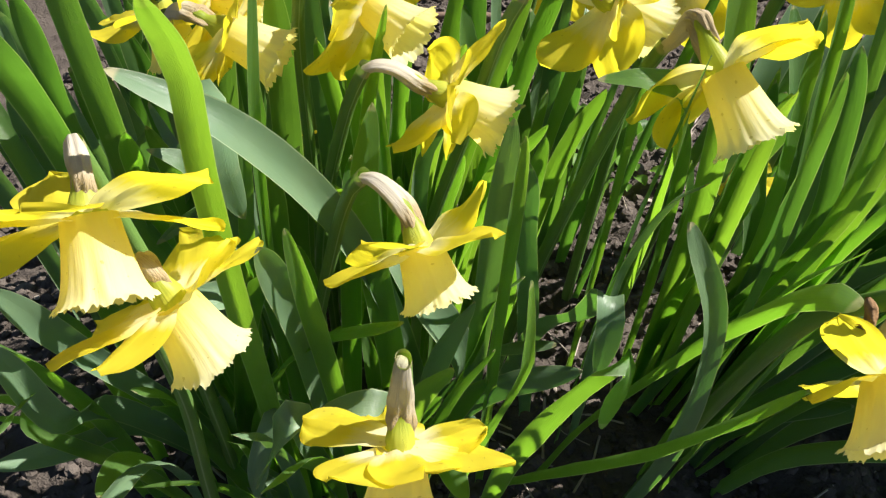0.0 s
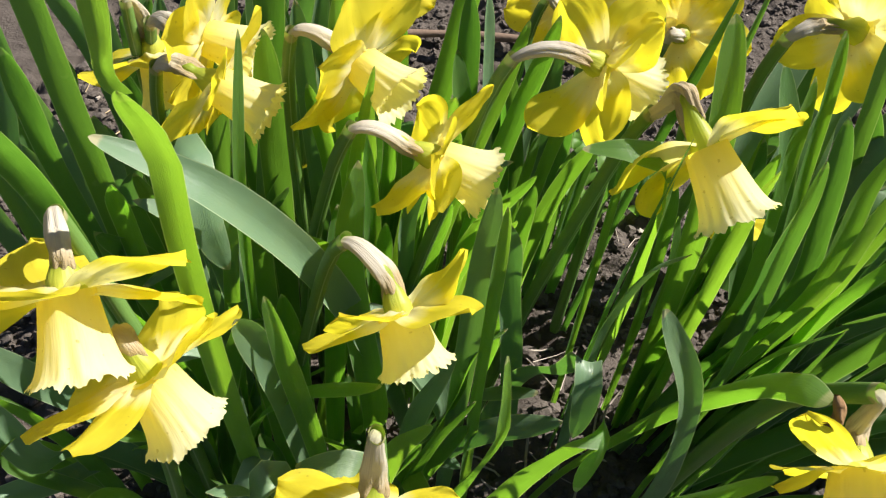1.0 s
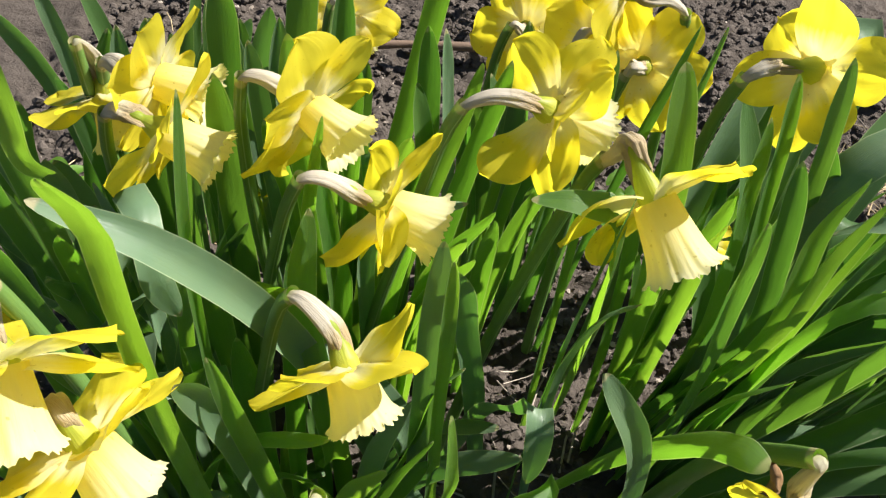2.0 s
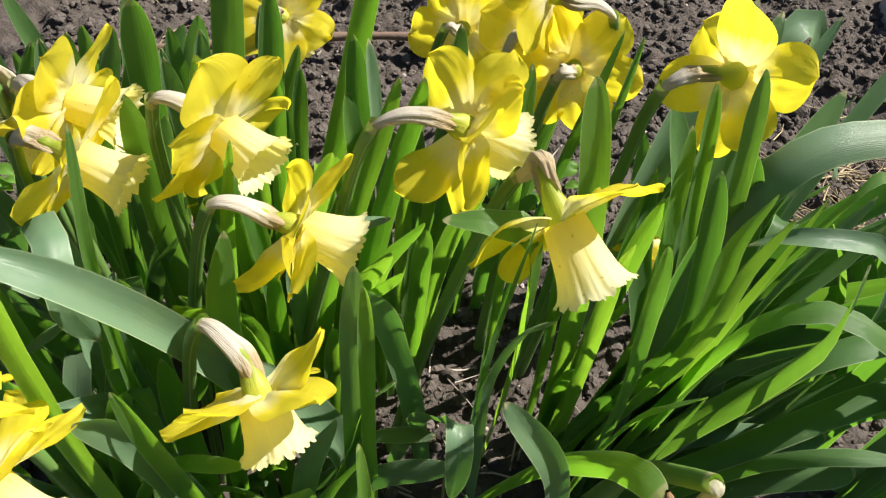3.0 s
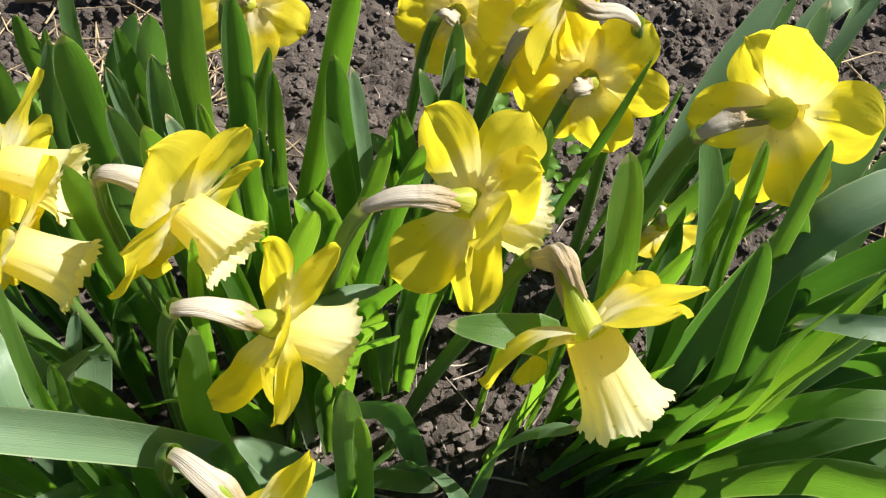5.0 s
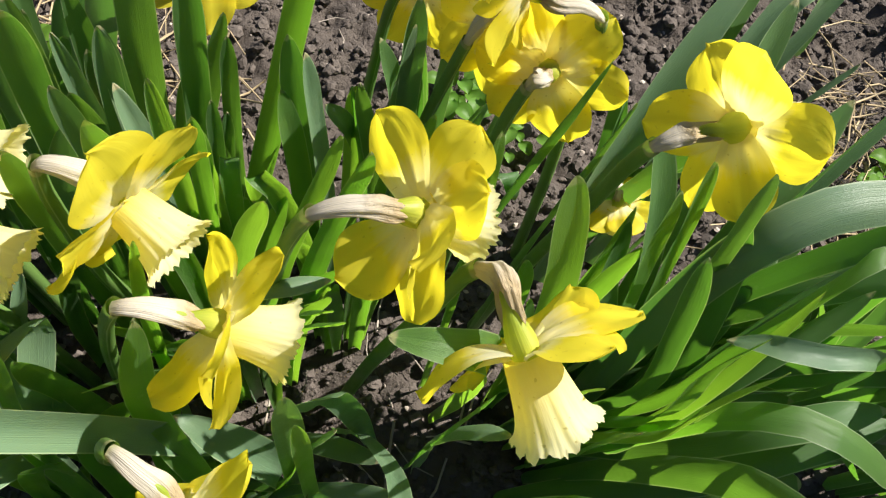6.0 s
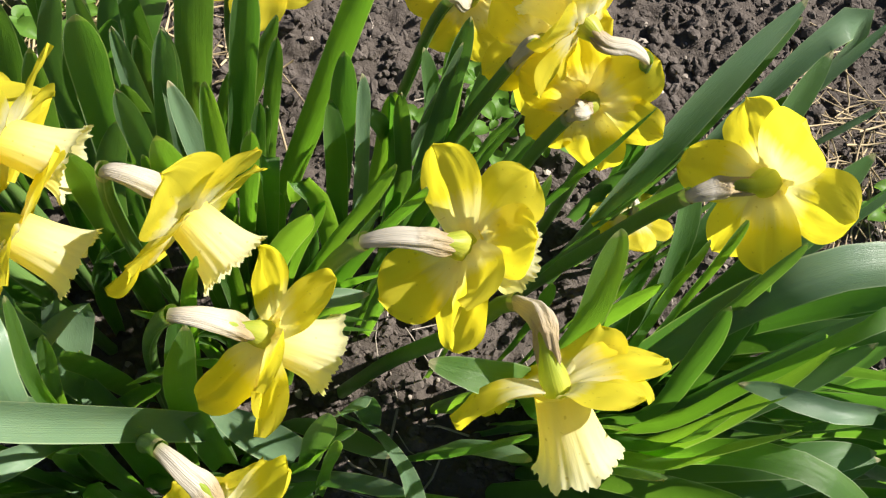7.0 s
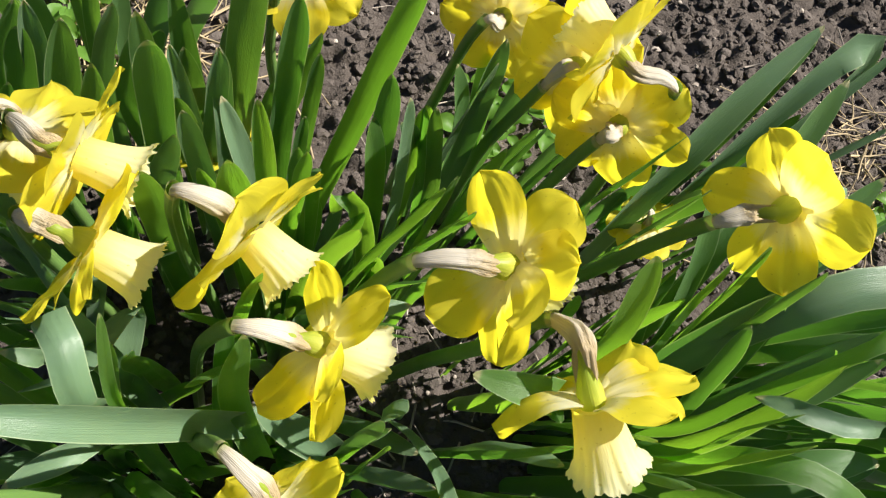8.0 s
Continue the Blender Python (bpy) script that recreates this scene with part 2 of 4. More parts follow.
def leaf(clump, points, width, turn, blue=False, deep_shade=False, twist=0.0, depth=0.20, blunt=None, steps=28):
    """A strap leaf along a spine; turn: azimuth of its width, degrees; depth: how far it is channelled; blunt: share of its length that the tip takes."""
    rng = random.Random(round(1000 * (points[0][0] + 7 * points[-1][1] + 3 * points[-1][2])))
    even = smooth_path(points, 96)
    length = sum((b - a).length for a, b in zip(even, even[1:]))
    power = 0.5 if blunt else 0.66
    blunt = blunt or min(0.35, 2.6 * width / length)
    body = steps - 8
    marks = [(1 - blunt) * i / body for i in range(body)] + [1 - blunt + blunt * math.sin(math.pi / 2 * i / 8) for i in range(9)]
    path = []
    for s in marks:
        f = min(s * 96, 95.999)
        path.append(even[int(f)].lerp(even[int(f) + 1], f - int(f)))
    tan = tangents(path)
    across = Vector((math.cos(radians(turn)), math.sin(radians(turn)), 0))
    cols = 7
    verts, uvs = [], []
    side = None
    ph = rng.uniform(0, 6)
    for s, p, t in zip(marks, path, tan):
        want = across - across.dot(t) * t
        if side is not None:
            carried = (side - side.dot(t) * t)
            if carried.length > 1e-6:
                carried.normalize()
                if want.length < 0.25:
                    want = carried
                elif want.dot(carried) < 0:
                    want = -want
                want = (want.normalized() * 0.5 + carried * 0.5)
        side = want.normalized()
        turned = Matrix.Rotation(radians(twist) * (s - 0.4), 3, t) @ side
        normal = turned.cross(t).normalized()
        w = width * (0.66 + 0.34 * min(1, s / 0.45))
        if s > 1 - blunt:
            q = (s - (1 - blunt)) / blunt
            w *= max(0.03, max(0, 1 - q ** 2) ** power)
        w *= 1 + 0.04 * math.sin(9 * s + ph)
        for j in range(cols):
            u = 2 * j / (cols - 1) - 1
            sink = depth * w * (abs(u) ** 1.6) * (1.25 - 0.7 * s) + 0.03 * w * math.sin(7 * s + ph + 2.1 * u) + 0.0010 * noise.noise(Vector((s * 9 + ph, u * 1.5, ph)))
            verts.append(p + turned * (u * w / 2) + normal * sink)
            uvs.append((0.5 + u / 2, s))
    ob = finish("leaf", verts, grid_faces(steps + 1, cols), uvs, LEAF_BLUE if blue else LEAF_DEEP_SHADE if deep_shade else LEAF_GREEN, clump)
    return ob


def sweep(name, path, radii, material, parent, sides=12, flat=1.0, wrinkle=0.0, seed=0, ragged=0.0, label="", slant=0.0):
    """A tube along a path; radii: one for each point of it."""
    rng = random.Random(seed)
    tan = tangents(path)
    ref = Vector((0.3, -0.9, 0.25))
    verts, uvs = [], []
    n = len(path)
    phases = [rng.uniform(0, 6.28) for _ in range(6)]
    for i, (p, t, r) in enumerate(zip(path, tan, radii)):
        a = ref - ref.dot(t) * t
        a.normalize()
        b = t.cross(a)
        ref = a
        s = i / (n - 1)
        for j in range(sides):
            ang = 2 * math.pi * j / sides
            if slant:
                f = i * (1 - slant * s * (0.5 + 0.5 * math.sin(ang + phases[4])))
                lo = min(int(f), n - 2)
                p = path[lo].lerp(path[lo + 1], f - lo)
            rr = r * (1 + wrinkle * (0.5 + 1.3 * s * s) * (0.6 * math.sin(3 * ang + phases[0] + 3 * s) + 0.4 * math.sin(7 * ang + phases[1] - 4 * s) + 0.5 * math.sin(14 * s + 2 * ang + phases[2]) * s))
            q = p + a * (math.cos(ang) * rr) + b * (math.sin(ang) * rr * flat)
            if ragged and i == n - 1:
                q += t * ragged * (0.5 + 0.5 * math.sin(2 * ang + phases[3])) + t * rng.uniform(-0.2, 0.2) * ragged
            verts.append(q)
            uvs.append((j / sides, s))
    return finish(name, verts, grid_faces(n, sides, True), uvs, material, parent, label)


# ---- flowers ----
def petal(parent, m, length, width, flex, cup, twist, wave, seed, bow=0.0):
    """One perianth petal, from the flower's centre outwards along m's x axis; flex: bend towards the cup (minus: away), degrees;
    bow: how far its middle arches away from the cup, as a share of its length."""
    rng = random.Random(seed)
    rows, cols = 19, 13
    verts, uvs = [], []
    x = z = 0.0
    a0, a1 = rng.uniform(0, 6), rng.uniform(0, 6)
    off = Vector((rng.uniform(-9, 9), rng.uniform(-9, 9), rng.uniform(-9, 9)))
    curl = rng.uniform(-24, 20)
    for i in range(rows):
        s = i / (rows - 1)
        ang = radians(flex) * (0.25 + 1.1 * s) + radians(curl) * max(0, s - 0.6) ** 1.5 * 2.5
        if i:
            x += math.cos(ang) * length / (rows - 1)
            z += math.sin(ang) * length / (rows - 1)
        w = width * (0.45 + 0.55 * math.sin(min(1, s / 0.56) * math.pi / 2) ** 1.1)
        if s > 0.56:
            q = (s - 0.56) / 0.44
            w *= max(0.03, max(0.0, 1 - q ** 2.4) ** 0.58)
        w *= 1 + 0.05 * math.sin(6 * s + a1)
        tw = radians(twist) * s
        for j in range(cols):
            u = 2 * j / (cols - 1) - 1
            y = u * w / 2
            lift = cup * w * (u * u) * (0.4 + 0.6 * s)
            lift += wave * width * math.sin(6.5 * s + a0 + (1.4 if u > 0 else -0.7)) * s * abs(u) ** 1.5
            lift += -0.055 * width * math.exp(-(u / 0.14) ** 2) * min(1, 3 * s)
            lift += 0.0016 * noise.noise(Vector((s * 3.2, u * 2.6, 0)) + off) + 0.0007 * noise.noise(Vector((s * 5, u * 9, 0)) + off)
            lift -= bow * length * math.sin(math.pi * min(1, s * 1.1)) ** 0.8 if s < 0.9 else 0.0
            yy, zz = y * math.cos(tw) - lift * math.sin(tw), y * math.sin(tw) + lift * math.cos(tw)
            verts.append(m @ Vector((x - math.sin(ang) * zz, yy, z + math.cos(ang) * zz)))
            uvs.append((0.5 + u / 2, s))
    return finish("petal", verts, grid_faces(rows, cols), uvs, PETAL, parent)


def cup(parent, m, length, mouth, seed):
    """The frilled trumpet, opening along m's z axis."""
    rng = random.Random(seed)
    rows, cols = 18, 144
    verts, uvs = [], []
    a, b, c = rng.uniform(0, 6), rng.uniform(0, 6), rng.uniform(0, 6)
    off = Vector((rng.uniform(-9, 9), rng.uniform(-9, 9), rng.uniform(-9, 9)))
    for i in range(rows):
        s = i / (rows - 1)
        r0 = 0.0095 + (mouth - 0.0095) * (0.46 * s + 0.24 * s ** 3 + 0.30 * s ** 8)
        for j in range(cols):
            ang = 2 * math.pi * j / cols
            ring = Vector((math.cos(ang), math.sin(ang), 0))
            n1 = noise.noise(ring * 2.2 + off + Vector((0, 0, s * 1.2)))
            n2 = noise.noise(ring * 6.5 + off + Vector((0, 0, s * 0.8)))
            n3 = noise.noise(ring * 17 + off)
            flute = 0.03 * math.sin(6 * ang + a) * s + 0.018 * math.sin(12 * ang + b) * s + 0.07 * n1 * s + 0.075 * n2 * s ** 2 + 0.06 * n3 * s ** 10
            r = r0 * (1 + flute)
            z = length * s * (1 + 0.05 * n1 * s) + (0.0019 * n3 + 0.0014 * n2) * s ** 9 - 0.0016 * s ** 12
            verts.append(m @ Vector((r * math.cos(ang), r * math.sin(ang), z)))
            uvs.append((j / cols, s))
    return finish("cup", verts, grid_faces(rows, cols, True), uvs, CUP, parent)


def daffodil(root, neck, centre, facing, label, spin=0.0, size=1.0, petals=(), sheath=0.95, via=None, arch=0.09, trumpet=0.0295, mouth=0.0175, girth=0.84):
    """A flowering stem from the ground at root, bent at neck, its perianth at centre and its cup pointing along facing."""
    root, neck, centre, axis = Vector(root), Vector(neck), Vector(centre), Vector(facing).normalized()
    seed = round(abs(centre.x * 7919 + centre.y * 1013 + centre.z * 331) * 100)
    rng = random.Random(seed)
    thing = new("daffodil")
    thing.location = root
    tagged(thing, label, "daffodil", "daffodils in bloom")
    sh = -root

    def put(points):
        return [p + sh for p in points]

    up = Vector((0, 0, 1)) - axis * axis.z
    if up.length < 0.2:
        up = Vector((0, 1, 0)) - axis * axis.y
    up.normalize()
    q = Matrix((up, axis.cross(up), axis)).transposed().to_4x4()
    m = Matrix.Translation(centre + sh) @ q @ Matrix.Rotation(radians(spin), 4, "Z")
    # stem: rises to just below the neck, then turns over into it
    back = centre - axis * 0.015 * size
    over = (back - neck).normalized()
    mid = Vector(via) if via else root.lerp(neck, 0.60) + Vector((rng.uniform(-.008, .008), rng.uniform(-.008, .008), 0.02)) - over * 0.006
    run = smooth_path([root - Vector((0, 0, 0.02)), root.lerp(mid, 0.5) + Vector((0, 0, 0.015)), mid, mid.lerp(neck, 0.7) - over * 0.003, neck], 26)
    sweep("stem", put(run), [0.0047 * (1.12 - 0.27 * i / 26) for i in range(27)], STEM_GREEN, thing, 14, 0.8)
    # papery spathe from the neck over the pedicel and ovary
    rise = (run[-1] - run[-2]).normalized()
    far = centre - axis * 0.003 * size
    span = (far - neck).length
    whole = smooth_path([neck - rise * 0.003, neck + rise * span * 0.05 + over * span * 0.12, neck.lerp(back, 0.55) + Vector((0, 0, span * arch)), back, far], 40)
    sp = whole[:max(12, int(40 * sheath)) + 1]
    n = len(sp)
    radii = [(0.0036 + 0.0027 * math.sin(min(1.0, i / (0.72 * n)) * 1.57) ** 1.2 - 0.0016 * max(0, (i / n - 0.82) / 0.18) ** 2) * size * girth for i in range(n)]
    sweep("spathe", put(sp), radii, SPATHE, thing, 48, 0.66, 0.17, seed, 0.011, "dry papery beige spathe", 0.10 if sheath > 0.9 else 0.24)
    # ovary and floral tube
    line = whole[14:] + [centre + axis * 0.001 * size]
    n = len(line)
    bulge, flare = (0.0012, 0.0048) if sheath < 0.8 else (0.0010, 0.0040)
    rad = [(0.0022 + bulge * math.exp(-((i / n - 0.40) / 0.18) ** 2) + flare * math.sin(1.57 * max(0, (i / n - 0.52) / 0.48)) ** 1.3) * size for i in range(n)]
    sweep("floral_tube", put(line), rad, TUBE, thing, 18, 1.0, 0.05, seed + 1, 0.0, "yellow-green floral tube")
    cup(thing, m, trumpet * size, mouth * size, seed + 2)
    ring = petals or [(60 * i + rng.uniform(-6, 6), rng.uniform(-14, 14)) for i in range(6)]
    for i, (angle, rise_angle, *shape) in enumerate(ring):
        inner = i % 2
        reach, broad, roll, bow = (*shape, *(0.0410, 0.0340 - 0.0045 * inner, 0.0, 0.0)[len(shape):])
        pm = (m @ Matrix.Rotation(radians(angle), 4, "Z") @ Matrix.Translation((0.0042 * size, 0, 0.0010 if inner else -0.0008))
              @ Matrix.Rotation(radians(roll), 4, "X"))
        petal(thing, pm, (reach * 1.02 - 0.0042) * size, broad * size, rise_angle / 0.8,
              rng.uniform(-0.06, 0.12), rng.uniform(-11, 11), rng.uniform(0.04, 0.11), seed + 10 + i, bow)
    return thing


# ---- ground ----
def soil_height(x, y):
    p = Vector((x, y, 0))
    h = 0.020 * noise.noise(p * 5.5) + 0.010 * noise.noise(p * 17 + Vector((3, 1, 0)))
    out = max(0.0, -0.47 - x, x - 0.67, 0.18 - y, y - 1.17)
    fine = max(0.0, 1 - out / 0.12)
    h *= max(0.0, 1 - out / 0.6)
    h += fine * (0.0085 * noise.noise(p * 48) + 0.0060 * noise.noise(p * 110) + 0.0025 * noise.noise(p * 260))
    return h - 0.012


def spaced(lo, hi, fine, reach):
    """Even steps from lo to hi, then growing ones out to reach on both sides."""
    line = [lo + fine * i for i in range(int((hi - lo) / fine) + 1)]
    step = fine
    while line[-1] < reach:
        step *= 1.35
        line.append(line[-1] + step)
    step = fine
    while line[0] > -reach:
        step *= 1.35
        line.insert(0, line[0] - step)
    return line


def build_ground():
    xs, ys = spaced(-0.45, 0.65, 0.0042, 900), spaced(0.20, 1.15, 0.0042, 900)
    verts = []
    for y in ys:
        for x in xs:
            far = max(0.0, abs(x) - 2, abs(y) - 2.5)
            verts.append((x, y, soil_height(x, y) if far == 0 else -0.012 + 0.05 * noise.noise(Vector((x * 0.3, y * 0.3, 0)))))
    ob = finish("ground", verts, grid_faces(len(ys), len(xs)), None, SOIL, None)
    tagged(ob, "dark crumbly garden soil of a flower bed", "soil", kind="structure")


build_ground()


def lumps(name, count, area, sizes, material, label, category, seed, squash=0.7, sink=0.3):
    """Many small irregular lumps lying on the soil, as one mesh."""
    rng = random.Random(seed)
    shape = bmesh.new()
    bmesh.ops.create_icosphere(shape, subdivisions=2, radius=1.0)
    base = [v.co.copy() for v in shape.verts]
    tri = [[v.index for v in f.verts] for f in shape.faces]
    shape.free()
    verts, faces = [], []
    for _ in range(count):
        x, y = rng.uniform(area[0], area[1]), rng.uniform(area[2], area[3])
        r = sizes[0] + (sizes[1] - sizes[0]) * rng.random() ** 2.5
        sc = (r * rng.uniform(0.7, 1.4), r * rng.uniform(0.7, 1.2), r * squash * rng.uniform(0.7, 1.2))
        turn = Euler((rng.uniform(-.5, .5), rng.uniform(-.5, .5), rng.uniform(0, 6.28))).to_matrix()
        off = Vector((rng.uniform(-9, 9), rng.uniform(-9, 9), rng.uniform(-9, 9)))
        z = soil_height(x, y) + sc[2] * (1 - sink) * 0.6
        k = len(verts)
        for c in base:
            d = 1 + 0.45 * noise.noise(c * 1.6 + off)
            d += 0.30 * noise.noise(c * 3.7 - off)
            verts.append(Vector((x, y, z)) + turn @ Vector((c.x * sc[0] * d, c.y * sc[1] * d, c.z * sc[2] * d)))
        faces += [[k + i for i in t] for t in tri]
    ob = finish(name, verts, faces, None, material, None, smooth=False)
    return tagged(ob, label, category, kind="stuff")


lumps("soil_clods", 21000, (-0.42, 0.68, 0.25, 1.12), (0.0010, 0.0062), CLOD, "loose dark brown crumbs and clods of soil", "soil clods", 3)
lumps("pale_chips", 900, (-0.5, 0.7, 0.25, 1.1), (0.0010, 0.0040), CHIP, "pale scattered woody chips and grit on soil", "grit", 5, 0.45)


def straws(name, count, spots, material, label, seed, lengths=(0.02, 0.07), radius=0.0007):
    rng = random.Random(seed)
    verts, faces = [], []
    for _ in range(count):
        cx, cy, r = rng.choice(spots)
        x, y = cx + rng.gauss(0, r), cy + rng.gauss(0, r)
        a, ln = rng.uniform(0, 6.28), rng.uniform(*lengths)
        d = Vector((math.cos(a), math.sin(a), rng.uniform(-.1, .15)))
        mid = Vector((x, y, soil_height(x, y) + rng.uniform(0.003, 0.012)))
        bend = Vector((rng.uniform(-1, 1), rng.uniform(-1, 1), 0.4)) * ln * 0.12
        pts = [mid - d * ln / 2, mid + bend, mid + d * ln / 2]
        k = len(verts)
        rr = radius * rng.uniform(0.6, 1.7)
        sd = Vector((-d.y, d.x, 0)).normalized()
        for p in pts:
            verts += [p + sd * rr, p + Vector((0, 0, rr)), p - sd * rr, p - Vector((0, 0, rr))]
        for i in range(2):
            for j in range(4):
                n = (j + 1) % 4
                faces.append((k + 4 * i + j, k + 4 * i + n, k + 4 * i + 4 + n, k + 4 * i + 4 + j))
        faces += [(k, k + 1, k + 2, k + 3), (k + 8, k + 11, k + 10, k + 9)]
    ob = finish(name, verts, faces, None, material, None)
    return tagged(ob, label, "straw", kind="stuff")


straws("straw_litter", 420, [(-0.19, 0.66, 0.05), (-0.22, 0.62, 0.04), (0.47, 0.78, 0.06), (0.43, 0.70, 0.05), (-0.25, 0.72, 0.06)], STRAW, "dry tan straw and grass litter lying on soil", 8)
straws("root_bits", 90, [(0.09, 0.40, 0.07), (0.0, 0.3, 0.1), (0.25, 0.5, 0.2), (0.0, 0.7, 0.2), (0.1, 0.75, 0.25)], CHIP, "thin pale dead stalks and roots on soil", 9, (0.015, 0.06), 0.0006)


def twig():
    ln = smooth_path([(-0.36, 0.775, 0.004), (-0.22, 0.815, 0.010), (-0.07, 0.872, 0.008), (0.06, 0.90, 0.006)], 24)
    ob = sweep("twig", ln, [0.0052 + 0.0008 * math.sin(i) for i in range(25)], TWIG, None, 10, 0.9, 0.08, 4)
    tagged(ob, "thin brown dry twig lying across the soil", "twig")


twig()

# ---- leaf clumps ----
def clump(x, y, label):
    ob = new("daffodil_leaf_clump")
    ob.location = (x, y, 0)
    return tagged(ob, label, "leaf clump", "daffodil leaf clumps")


def put_leaf(c, points, width, turn, deep_shade=False, **kw):
    """A leaf by world places, laid under its clump; the clumps at the back and the flagged leaves take the darker green
    with shade put in.
    """
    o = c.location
    leaf(c, [tuple(Vector(p) - o) for p in points], width, turn, deep_shade=deep_shade or c in (LEFT, BACK, REAR, FAR, SIDE_SHADE), **kw)


FRONT = clump(-0.03, 0.29, "strap-shaped green daffodil leaves, some bent over, in dark soil")
NEAR = clump(0.08, 0.31, "green and blue-green daffodil leaves with folded tips")
MIDDLE = clump(0.04, 0.42, "upright green daffodil leaves around several flower stems")
FAN = clump(0.23, 0.41, "dense fan of long arching bright green daffodil leaves")
LEFT = clump(-0.12, 0.40, "upright dark green daffodil leaves with blunt tips")
BACK = clump(-0.06, 0.51, "tall upright daffodil leaves, dark green, some blue-green")
REAR = clump(0.08, 0.57, "upright daffodil leaves below several yellow flowers")
FAR = clump(0.25, 0.58, "broad blue-green daffodil leaves, tips bent over")
# Added beyond the fan, mostly out of view, to keep its low leaves shaded.
SIDE_SHADE = clump(0.37, 0.45, "tall upright green daffodil leaves added beside the fan to shade it")

put_leaf(FRONT, [(-.04, .265, 0), (-.048, .26, .14), (-.054, .256, .25), (-.060, .261, .32), (-.060, .262, .362), (-.061, .248, .398)], .0112, 12, depth=.12, blunt=.06)
put_leaf(FRONT, [(-.068, .262, .385), (-.066, .252, .40), (-.058, .243, .43), (-.054, .238, .49)], .0072, 42, depth=.12, blunt=.06)
put_leaf(FRONT, [(.015, .37, 0), (0, .345, .12), (-.026, .322, .232), (-.061, .303, .30), (-.105, .288, .337)], .0172, 70, depth=.28, blue=True, blunt=.2)
put_leaf(FRONT, [(-.062, .30, 0), (-.061, .308, .16), (-.061, .315, .29), (-.060, .333, .364)], .0057, 55, blunt=.12)
put_leaf(LEFT, [(-.14, .35, 0), (-.143, .342, .2), (-.148, .33, .42)], .0127, 26)
put_leaf(FRONT, [(-.01, .29, 0), (-.02, .272, .17), (-.028, .266, .25), (-.033, .265, .291)], .0098, 35, blunt=.2)
put_leaf(FRONT, [(-.02, .30, 0), (-.034, .272, .21), (-.038, .258, .27), (-.037, .246, .299)], .0164, 55, blue=True, blunt=.22)
put_leaf(FRONT, [(-.05, .30, 0), (-.05, .275, .13), (-.045, .262, .165), (-.052, .24, .14), (-.053, .232, .115)], .0123, 10, blue=True)
put_leaf(MIDDLE, [(.11, .365, 0), (.110, .350, .16), (.112, .341, .26), (.119, .337, .348)], .0066, 62, blunt=.2, deep_shade=True)
put_leaf(MIDDLE, [(.165, .425, 0), (.158, .41, .18), (.148, .405, .29), (.137, .422, .354)], .0150, 20, blunt=.08)
put_leaf(MIDDLE, [(.015, .435, 0), (.028, .432, .14), (.044, .43, .25), (.061, .424, .337)], .0164, 36)
put_leaf(MIDDLE, [(-.005, .435, 0), (.008, .43, .12), (.024, .43, .22), (.047, .437, .323)], .0131, 36, blunt=.22)
put_leaf(BACK, [(.02, .49, 0), (.018, .492, .15), (.009, .502, .294)], .0139, 26)
put_leaf(BACK, [(.035, .475, 0), (.033, .478, .16), (.021, .485, .306)], .0123, 62, blue=True)
put_leaf(MIDDLE, [(-.030, .455, 0), (-.018, .492, .12), (-.003, .528, .22), (.012, .557, .32)], .0150, 8)
put_leaf(REAR, [(.05, .54, 0), (.052, .54, .13), (.064, .555, .255)], .0172, 60, blue=True, blunt=.4)
put_leaf(NEAR, [(.125, .41, 0), (.128, .385, .18), (.122, .366, .298), (.104, .361, .315), (.081, .362, .312)], .0160, 80, blunt=.12)
put_leaf(NEAR, [(.07, .325, 0), (.105, .295, .09), (.139, .272, .165), (.171, .241, .276)], .0119, 60)
put_leaf(NEAR, [(.16, .325, 0), (.162, .305, .12), (.148, .288, .24), (.117, .276, .317)], .0140, 20, blue=True, blunt=.2, twist=60)
put_leaf(NEAR, [(.045, .31, 0), (.052, .287, .10), (.068, .262, .22), (.068, .260, .25), (.065, .266, .283)], .009, 25, twist=60, blunt=.2)
# Leaves flagged here and below are coloured darker to stand for shade.
put_leaf(FAN, [(.185, .345, 0), (.194, .325, .16), (.204, .316, .279)], 0.0154, 50, blunt=.3, deep_shade=True)
put_leaf(FAN, [(.235, .44, 0), (.222, .444, .16), (.208, .447, .26), (.196, .451, .338)], 0.0123, 40)
put_leaf(FAN, [(.24, .43, 0), (.235, .438, .16), (.226, .44, .264), (.209, .435, .362)], 0.0120, 24, deep_shade=True)
put_leaf(FAN, [(.20, .38, 0), (.225, .37, .13), (.242, .35, .241), (.237, .328, .305), (.229, .312, .349), (.221, .307, .388)], 0.0185, 66, blunt=.34, deep_shade=True)
put_leaf(FAN, [(.22, .44, 0), (.255, .47, .16), (.295, .52, .27), (.345, .575, .345)], 0.0225, 40, blue=True)
put_leaf(FAR, [(.19, .535, 0), (.205, .565, .12), (.235, .62, .21), (.263, .661, .255)], .0246, 20, blue=True, blunt=.35)
put_leaf(FAR, [(.23, .56, 0), (.25, .60, .13), (.285, .655, .22), (.315, .68, .23), (.33, .675, .16)], .0213, 20, blue=True, blunt=.25)
put_leaf(FAR, [(.25, .58, 0), (.28, .62, .14), (.33, .68, .24)], .0213, 30, blue=True, blunt=.4)
put_leaf(FAR, [(.22, .57, 0), (.245, .62, .15), (.28, .68, .22)], .0164, 20, blunt=.3)
put_leaf(REAR, [(.14, .475, 0), (.148, .47, .18), (.159, .463, .349)], .009, 40, blunt=.25)
